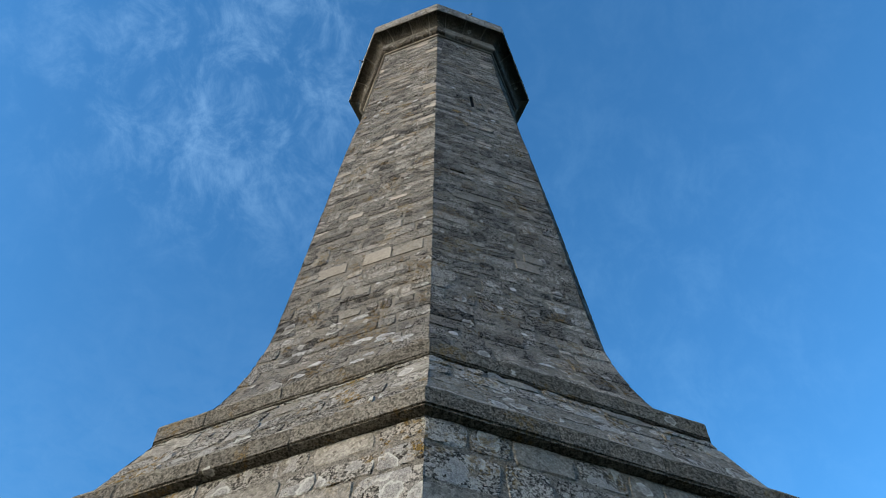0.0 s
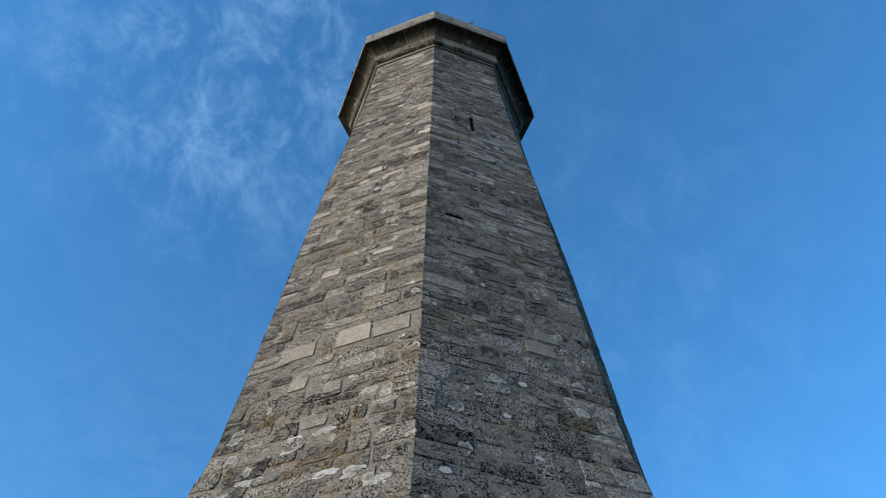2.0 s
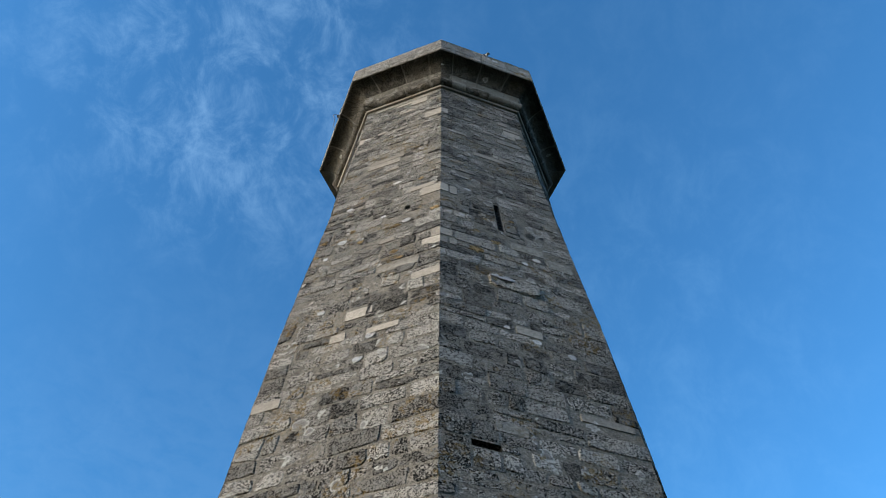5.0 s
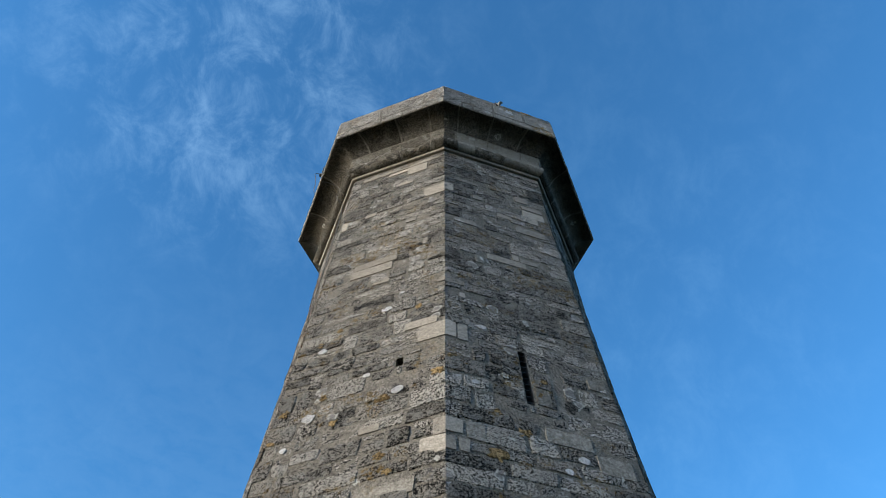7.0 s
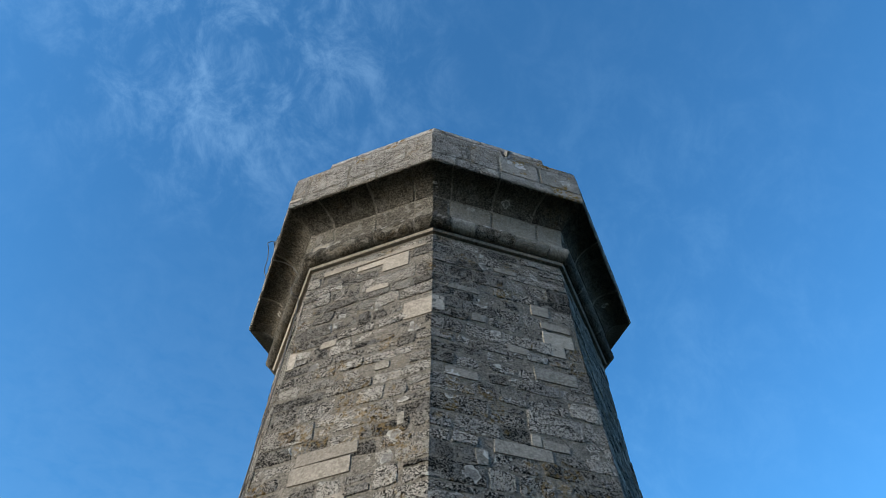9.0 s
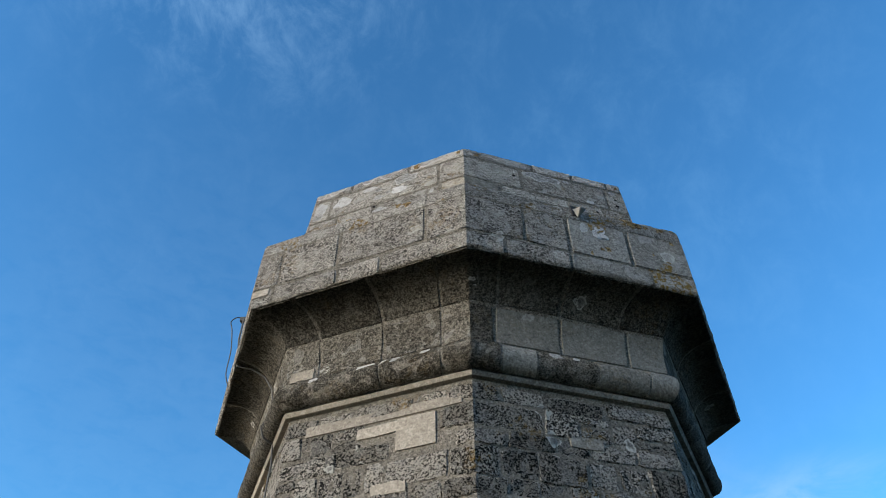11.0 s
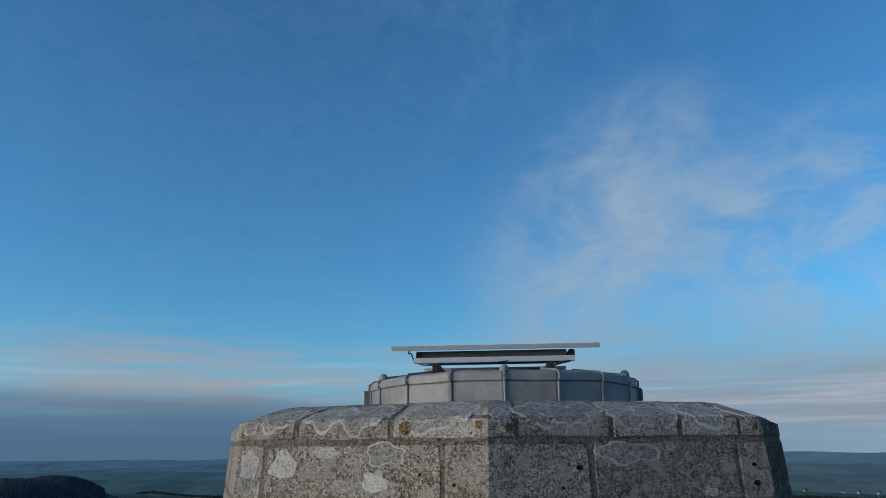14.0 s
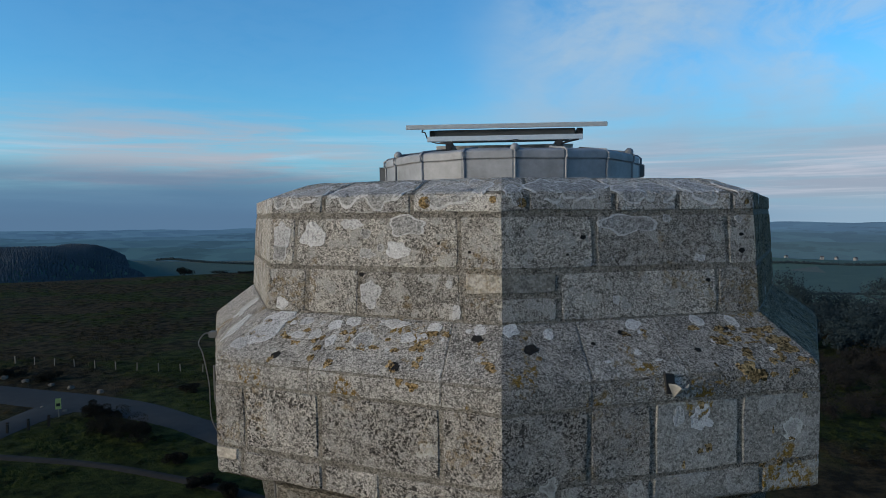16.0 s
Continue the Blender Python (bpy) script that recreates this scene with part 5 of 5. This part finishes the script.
def water_spout():
    """A bent sheet spout in the weathering course."""
    fascia = SECTIONS["weathering"][0]
    at = on_face(0, 0.505, 0.10, 0.0, fascia)
    out = (corner_way(0) + corner_way(1)).normalized()
    side = Vector((-out.y, out.x, 0))
    s = tagged(new("water_spout"), "bent broken zinc water spout in the stone course", "spout")
    # flat dark plate proud of the stone, painting the unlit hole
    hole = []
    for d in (-0.02, 0.004):
        for a, b in ((-0.022, -0.06), (0.03, -0.06), (0.022, 0.05), (-0.036, 0.055)):
            hole.append(at + side * (a - 0.02) + Vector((0, 0, b)) + out * (d + 0.012))
    part("outlet", (hole, [(4, 5, 6, 7), (0, 1, 5, 4), (1, 2, 6, 5), (2, 3, 7, 6), (3, 0, 4, 7)]), IRON, s, "dark plate standing for the shaded hole behind the spout")
    root, up = at + out * 0.012, Vector((0, 0, 1))

    def leaf(a, b, c, bulge):
        """A curled triangle of sheet between three corners (across, up, out)."""
        a, b, c = [root + side * p[0] + up * p[1] + out * p[2] for p in (a, b, c)]
        n = (b - a).cross(c - a).normalized()
        verts, faces, row = [], [], 7
        for thick in (0.0, 0.004):
            for i in range(row):
                for j in range(row):
                    u, v = i / (row - 1), j / (row - 1)
                    p = a.lerp(b.lerp(c, v), u)
                    verts.append(p + n * (bulge * 4 * v * (1 - v) * u + thick))
        for t in (0, row * row):
            for i in range(row - 1):
                for j in range(row - 1):
                    q = t + i * row + j
                    faces.append((q, q + 1, q + row + 1, q + row))
        for j in range(row - 1):
            q = (row - 1) * row + j
            faces.append((q, q + 1, q + 1 + row * row, q + row * row))
        p = part("sheet", (verts, faces), ZINC, s, "curled pale zinc sheet")
        p.data.shade_smooth()

    leaf((0.0, -0.085, 0.0), (-0.042, 0.0, 0.012), (-0.002, -0.015, 0.075), 0.012)
    leaf((0.005, -0.08, 0.0), (0.0, -0.02, 0.075), (0.07, 0.0, 0.05), -0.016)
    return s


water_spout()


def conductor(k, u, label):
    """A cable that runs down the hollow and the roll and on down the shaft."""
    c = tagged(new("conductor_cable"), label, "cable")
    pts = [on_face(k, u, s, 0.02, SECTIONS["fascia"][0]) for s in (0.55, 0.3, 0.0)]
    hollow, total, _ = SECTIONS["hollow_moulding"]
    pts += [on_face(k, u + 0.02 * n, total * (1 - n / 5), 0.02, hollow) for n in range(1, 6)]
    roll, total, _ = SECTIONS["roll_moulding"]
    pts += [on_face(k, u + 0.1, total * (1 - n / 4), 0.02, roll) for n in range(1, 5)]
    pts += [on_face(k, u + 0.1, s_of(z), 0.035, shaft) for z in (19.9, 19.0, 17.0)]
    part("wire", tube(pts, 0.008, 6), CABLE, c)
    return c


conductor(-2, 0.62, "thin grey lightning cable running down the cornice")


def side_cable():
    c = tagged(new("wall_cable"), "loose grey cable hanging from a small fitting on the cornice", "cable")
    f = SECTIONS["weathering"][0]
    a = on_face(-2, 0.5, 0.12, 0.005, f)
    out = (corner_way(-2) + corner_way(-1)).normalized()
    part("fitting", box(bmesh.new(), -0.05, 0.02, -0.03, 0.03, -0.025, 0.025, 0.006, Matrix.Translation(a)), CABLE, c, "small grey clamp")
    drop = [a, a + out * 0.08 + Vector((0, 0, 0.01)), a + out * 0.13 - Vector((0, 0, 0.06)), a + out * 0.10 - Vector((0, 0, 0.16)), a + out * 0.06 - Vector((0, 0, 0.4)), a + out * 0.05 - Vector((0, 0, 0.66)), a + out * 0.0 - Vector((0, 0, 0.80))]
    part("wire", tube(wobbly(drop), 0.0055, 6), CABLE, c)
    return c


side_cable()

# ------------------------------------------------------------------ by the road
rng = random.Random(21)


def fence_post(height):
    p = tagged(new("fence_post"), "slim weathered wooden fence post on the heath", "fence post", "posts along the heath")
    part("post", box(bmesh.new(), -0.06, 0.06, -0.06, 0.06, -0.3, height, 0.015), POSTWOOD, p)
    part("cap", box(bmesh.new(), -0.065, 0.065, -0.065, 0.065, height + 0.002, height + 0.03, 0.01), POSTWOOD, p)
    return p


first = fence_post(1.15)
for n in range(22):
    x, y = -90 + 3.55 * n, 95.2 - 0.17 * 3.55 * n + 0.0009 * (3.55 * n) ** 2
    at = pose(x, y, hill(x, y), rng.uniform(-3, 3), rng.uniform(-3, 3), rng.uniform(0, 90))
    if n == 0:
        first.matrix_basis = at
    else:
        copy_thing(first, at)


def boulder(x, y, size):
    bm = bmesh.new()
    bmesh.ops.create_icosphere(bm, subdivisions=3, radius=1)
    off = rng.uniform(0, 50)
    for v in bm.verts:
        v.co *= 1 + 0.30 * noise.noise(v.co * 1.3 + Vector((off, 0, 0))) + 0.1 * noise.noise(v.co * 4 + Vector((off, 0, 0)))
        v.co = Vector((v.co.x * size * 0.62, v.co.y * size * 0.5, v.co.z * size * 0.40 + size * 0.22))
    me = bpy.data.meshes.new("boulder")
    bm.to_mesh(me)
    bm.free()
    me.materials.append(BOULDER)
    ob = new("boulder", me)
    ob.matrix_basis = pose(x, y, hill(x, y), 0, 0, rng.uniform(0, 360))
    return tagged(ob, "pale limestone boulder on the road verge", "boulder", "boulders along the lane")


for x, y, size in ((-70.4, 83.6, 1.5), (-66.3, 82.3, 1.3), (-61.5, 80.9, 1.1), (-57.9, 79.7, 1.3), (-52.6, 77.9, 1.4), (-51.5, 69.0, 0.9), (-46.5, 69.2, 0.8), (-55.4, 70.5, 0.9)):
    boulder(x, y, size * 0.58)

sign = tagged(new("sign_board"), "small yellow-green board on a post by the lane", "sign")
part("post", box(bmesh.new(), -0.07, 0.07, 0.03, 0.15, -0.3, 1.2, 0.012), POSTWOOD, sign)
part("board", box(bmesh.new(), -0.30, 0.30, -0.03, 0.028, 0.95, 2.2, 0.02), SIGNGREEN, sign, "plain yellow-green board")
part("notice", box(bmesh.new(), -0.2, 0.2, -0.036, -0.032, 1.3, 1.65), GRAVEL, sign, "plain grey notice")
sign.matrix_basis = pose(-50.8, 66.8, hill(-50.8, 66.8), 0, 0, 30)


def bollard(x, y):
    b = tagged(new("bollard"), "dark wooden bollard beside the side road", "bollard", "bollards by the side road")
    part("post", box(bmesh.new(), -0.12, 0.12, -0.12, 0.12, -0.3, 1.25, 0.02), DARKWOOD, b)
    part("band", box(bmesh.new(), -0.125, 0.125, -0.125, 0.125, 1.0, 1.08, 0.003), IRON, b)
    b.matrix_basis = pose(x, y, hill(x, y), 0, 2, 20)


for x, y in ((-52.3, 60.6), (-50.9, 61.9), (-49.6, 63.4)):
    bollard(x, y)


def leaf_cloud(rng, centre, size, count, leaf):
    """Small leaves scattered through lumps, as verts and faces."""
    verts, faces = [], []
    lumps = [(Vector((rng.gauss(0, 0.42), rng.gauss(0, 0.42), rng.gauss(0, 0.3))), rng.uniform(0.25, 0.5)) for _ in range(14)]
    for _ in range(count):
        c, r = rng.choice(lumps)
        w = Vector((rng.gauss(0, 1), rng.gauss(0, 1), rng.gauss(0, 1))).normalized() * r * rng.uniform(0.6, 1.0)
        p = Vector((centre[0] + (c.x + w.x) * size[0], centre[1] + (c.y + w.y) * size[1], max(0.02, centre[2] + (c.z + w.z) * size[2])))
        a = Vector((rng.gauss(0, 1), rng.gauss(0, 1), rng.gauss(0, 1))).normalized() * leaf
        b = a.cross(Vector((rng.gauss(0, 1), rng.gauss(0, 1), rng.gauss(0, 1)))).normalized() * leaf * 0.5
        n = len(verts)
        verts += [p - a, p + b, p + a, p - b]
        faces.append((n, n + 1, n + 2, n + 3))
    return verts, faces


def bush(x, y, wide, tall, count=4200):
    b = tagged(new("bush"), "dark leafless bramble bush on the verge", "bush", "bushes on the hilltop")
    for n in range(5):
        a = n * 1.26 + rng.uniform(0, 0.5)
        part("stem", tube(wobbly([(0, 0, -0.1), (0.2 * math.cos(a) * wide, 0.2 * math.sin(a) * wide, 0.4 * tall), (0.4 * math.cos(a) * wide, 0.4 * math.sin(a) * wide, 0.85 * tall)], 4), 0.04, 5, 0.01), BARK, b)
    part("crown", leaf_cloud(rng, (0, 0, tall * 0.5), (wide, wide, tall * 0.62), count, 0.075 if count > 1000 else 0.16), LEAF, b)
    b.matrix_basis = pose(x, y, hill(x, y), 0, 0, rng.uniform(0, 360))
    return b


for x, y, wide, tall in ((-39.5, 59.6, 2.4, 2.6), (-36.0, 58.0, 2.0, 2.2), (-42.5, 61.6, 1.6, 1.8), (-47.0, 67.6, 1.5, 1.6), (-44.6, 66.0, 1.2, 1.3), (-64.0, 83.8, 1.6, 1.2), (-71, 85, 1.6, 1.2), (-30, 52.8, 1.0, 1.0), (-25, 47.6, 1.2, 1.1), (-22, 46.0, 1.0, 1.3), (-17.5, 50.2, 1.3, 1.2), (-41, 78, 1.5, 1.2), (-33, 73, 1.8, 1.5)):
    bush(x, y, wide, tall)


def lone_tree(x, y, tall):
    t = tagged(new("tree"), "small dark windswept tree on the hill's brow", "tree", "trees on the brow")
    part("trunk", tube([(0, 0, -0.5), (0.1, 0, tall * 0.25), (0.25, 0.1, tall * 0.5)], 0.28, 8, 0.16), BARK, t)
    for n in range(8):
        a = n * 0.785
        end = (1.9 * math.cos(a), 1.9 * math.sin(a), tall * rng.uniform(0.6, 0.85))
        part("limb", tube(wobbly([(0.1, 0, tall * 0.3), (0.8 * math.cos(a), 0.8 * math.sin(a), tall * 0.5), end], 4), 0.09, 5, 0.02), BARK, t)
    part("crown", leaf_cloud(rng, (0, 0, tall * 0.68), (tall * 0.62, tall * 0.62, tall * 0.42), 2200, 0.2), LEAF, t)
    t.matrix_basis = pose(x, y, hill(x, y), 0, 0, rng.uniform(0, 360))


lone_tree(-130, 262, 6.0)
for x, y, wide, tall in ((-158, 262, 6.0, 3.2), (-152, 263, 5.0, 3.4), (-164, 260, 4.0, 2.4), (-100, 252, 3, 1.4), (-112, 256, 4, 1.4)):
    bush(x, y, wide, tall, 900)


# ------------------------------------------------------------------ woods, hedges, farms


def crowns(places, label, name, mat=None):
    """A wood: one ragged clump of leafy lumps for each tree, as one thing."""
    bm = bmesh.new()
    bmesh.ops.create_icosphere(bm, subdivisions=2, radius=1)
    shape = [v.co.copy() for v in bm.verts]
    tris = [tuple(v.index for v in f.verts) for f in bm.faces]
    bm.free()
    verts, faces = [], []
    for x, y, size in places:
        z, off, n = hill(x, y), rng.uniform(0, 99), len(verts)
        for c in shape:
            w = 1 + 0.5 * noise.noise(c * 1.6 + Vector((off, 0, 0))) + 0.25 * noise.noise(c * 4.2 + Vector((0, off, 0)))
            verts.append((x + c.x * w * size * 0.55, y + c.y * w * size * 0.55, z + size * 0.55 + c.z * w * size * 0.62))
        faces += [tuple(i + n for i in t) for t in tris]
    return tagged(new(name, mesh_of(name, verts, faces, mat or WOODLAND)), label, "wood", kind="stuff")


def scatter(cx, cy, ax, ay, count, lo, hi, turn=0.0):
    out = []
    while len(out) < count:
        u, v = rng.uniform(-1, 1), rng.uniform(-1, 1)
        if u * u + v * v < 1 + 0.25 * noise.noise((u * 2, v * 2, cx)):
            c, s = math.cos(turn), math.sin(turn)
            out.append((cx + u * ax * c - v * ay * s, cy + u * ax * s + v * ay * c, rng.uniform(lo, hi)))
    return out


def conifers(places, label, name):
    """A dense conifer wood: one ragged spire for each tree, as one thing."""
    verts, faces = [], []
    for x, y, tall in places:
        z, n, wide, off = hill(x, y) - 1, len(verts), tall * rng.uniform(0.26, 0.4), rng.uniform(0, 6)
        for low, r in ((0.0, 0.9), (0.45, 0.75)):
            for i in range(6):
                a = off + i * 1.047
                w = r * wide * rng.uniform(0.75, 1.2)
                verts.append((x + w * math.cos(a), y + w * math.sin(a), z + tall * (low + rng.uniform(-0.08, 0.08))))
        verts.append((x + rng.uniform(-0.4, 0.4), y + rng.uniform(-0.4, 0.4), z + tall))
        for i in range(6):
            j = (i + 1) % 6
            faces += [(n + i, n + j, n + 6 + j, n + 6 + i), (n + 6 + i, n + 6 + j, n + 12)]
    return tagged(new(name, mesh_of(name, verts, faces, HAZED_WOOD)), label, "wood", kind="stuff")


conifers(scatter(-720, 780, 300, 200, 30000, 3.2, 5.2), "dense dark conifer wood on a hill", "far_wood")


def leafy(places, leaves, leaf, label, name, mat):
    """A wood seen from above: every tree a cloud of small leaves, as one thing."""
    verts, faces = [], []
    for x, y, size in places:
        v, f = leaf_cloud(rng, (0, 0, size * 0.55), (size * 0.6, size * 0.6, size * 0.6), leaves, leaf)
        n, z = len(verts), hill(x, y)
        verts += [(p.x + x, p.y + y, p.z + z) for p in v]
        faces += [tuple(i + n for i in q) for q in f]
    tagged(new(name, mesh_of(name, verts, faces, mat)), label, "wood", kind="stuff")


leafy(scatter(126, 206, 66, 84, 430, 6.5, 10.5), 900, 0.30, "dark mixed wood on the slope below", "slope_wood", WOODLAND)
leafy(scatter(78, 118, 32, 28, 190, 2.6, 4.6), 900, 0.20, "dark scrub wood on the slope", "scrub_wood", WOODLAND)
leafy(scatter(56, 80, 25, 21, 200, 1.5, 3.0), 400, 0.12, "brown leafless scrub on the brow", "brow_scrub", TWIGS)
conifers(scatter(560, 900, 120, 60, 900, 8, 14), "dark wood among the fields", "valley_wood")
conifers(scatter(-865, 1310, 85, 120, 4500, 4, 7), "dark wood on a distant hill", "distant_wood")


def hedge(x0, y0, x1, y1, tall):
    count = int(math.hypot(x1 - x0, y1 - y0) / (tall * 0.55))
    crowns([(x0 + (x1 - x0) * n / count + rng.uniform(-1, 1), y0 + (y1 - y0) * n / count + rng.uniform(-1, 1), tall * rng.uniform(0.7, 1.2)) for n in range(count)], "dark hedgerow between two fields", "hedgerow", WOODLAND)


hedge(-420, 640, -120, 660, 1.7)
hedge(-360, 880, -60, 800, 2.2)
hedge(-700, 1250, -120, 1160, 3.0)
hedge(-260, 690, -200, 1150, 2.4)
hedge(300, 620, 720, 560, 2.2)
hedge(380, 1150, 900, 1040, 3.0)
hedge(500, 640, 560, 1100, 2.4)
hedge(-900, 1700, -200, 1600, 4.8)
hedge(500, 1650, 1200, 1500, 4.8)


def farmhouse(x, y, turn, long):
    h = tagged(new("farmhouse"), "small white farmhouse far off among fields", "house", "farms in the valley")
    part("wall", box(bmesh.new(), -long / 2, long / 2, -3.5, 3.5, -2, 5.2), WHITEWASH, h)
    l, w = long / 2 + 0.4, 4.0
    part("roof", ([(-l, -w, 5.0), (l, -w, 5.0), (l, w, 5.0), (-l, w, 5.0), (-l, 0, 8.4), (l, 0, 8.4)], [(0, 1, 5, 4), (2, 3, 4, 5), (0, 4, 3), (1, 2, 5), (0, 3, 2, 1)]), SLATE, h, "grey slate roof")
    for n in range(3):
        cx = (n - 1) * long / 3.4
        part("window", box(bmesh.new(), cx - 0.6, cx + 0.6, -3.56, -3.48, 2.6, 3.9), IRON, h)
    h.matrix_basis = pose(x, y, hill(x, y), 0, 0, turn)


for x, y, turn, long in ((722, 1804, 20, 7), (796, 1773, -10, 8), (824, 1759, 40, 6), (861, 1742, 15, 7)):
    farmhouse(x, y, turn, long)


WAY_AT = np.array(WAYS)


def tufts(name, count, left, right, near, far, wide, tall, label, fields=None):
    """Low tufts of heather or rough grass over the hilltop, clear of the lanes, as one thing."""
    verts, faces = [], []
    while len(faces) < count * 6:
        a, r = radians(rng.uniform(left, right)), near + (far - near) * rng.random() ** 1.3
        x, y = r * math.sin(a), r * math.cos(a)
        if noise.noise((x * 0.06, y * 0.06, 5)) + rng.uniform(-0.3, 0.3) < -0.1:
            continue
        if y < 100 and np.any((WAY_AT[:, 0] - x) ** 2 + (WAY_AT[:, 1] - y) ** 2 < (WAY_AT[:, 2] + wide) ** 2):
            continue
        w0, h, n, z, off = wide * rng.uniform(0.4, 1.1) * (0.6 + r / 200), tall * rng.uniform(0.35, 1.0), len(verts), hill(x, y), rng.uniform(0, 6)
        for i in range(6):
            w = w0 * rng.uniform(0.6, 1.2)
            verts.append((x + w * math.cos(off + i * 1.047), y + w * math.sin(off + i * 1.047), z - 0.08))
        verts.append((x + rng.uniform(-0.2, 0.2) * w0, y + rng.uniform(-0.2, 0.2) * w0, z + h))
        faces += [(n + i, n + (i + 1) % 6, n + 6) for i in range(6)]
    tagged(new(name, mesh_of(name, verts, faces, GROUND, True)), label, "heather", kind="stuff")


tufts("heather_tufts", 20000, -70, 42, 62, 277, 1.0, 0.34, "brown heather and rough grass tufts over the moor")
tufts("grass_tufts", 14000, -62, -5, 40, 100, 0.3, 0.10, "rough green grass tufts beside the lane")
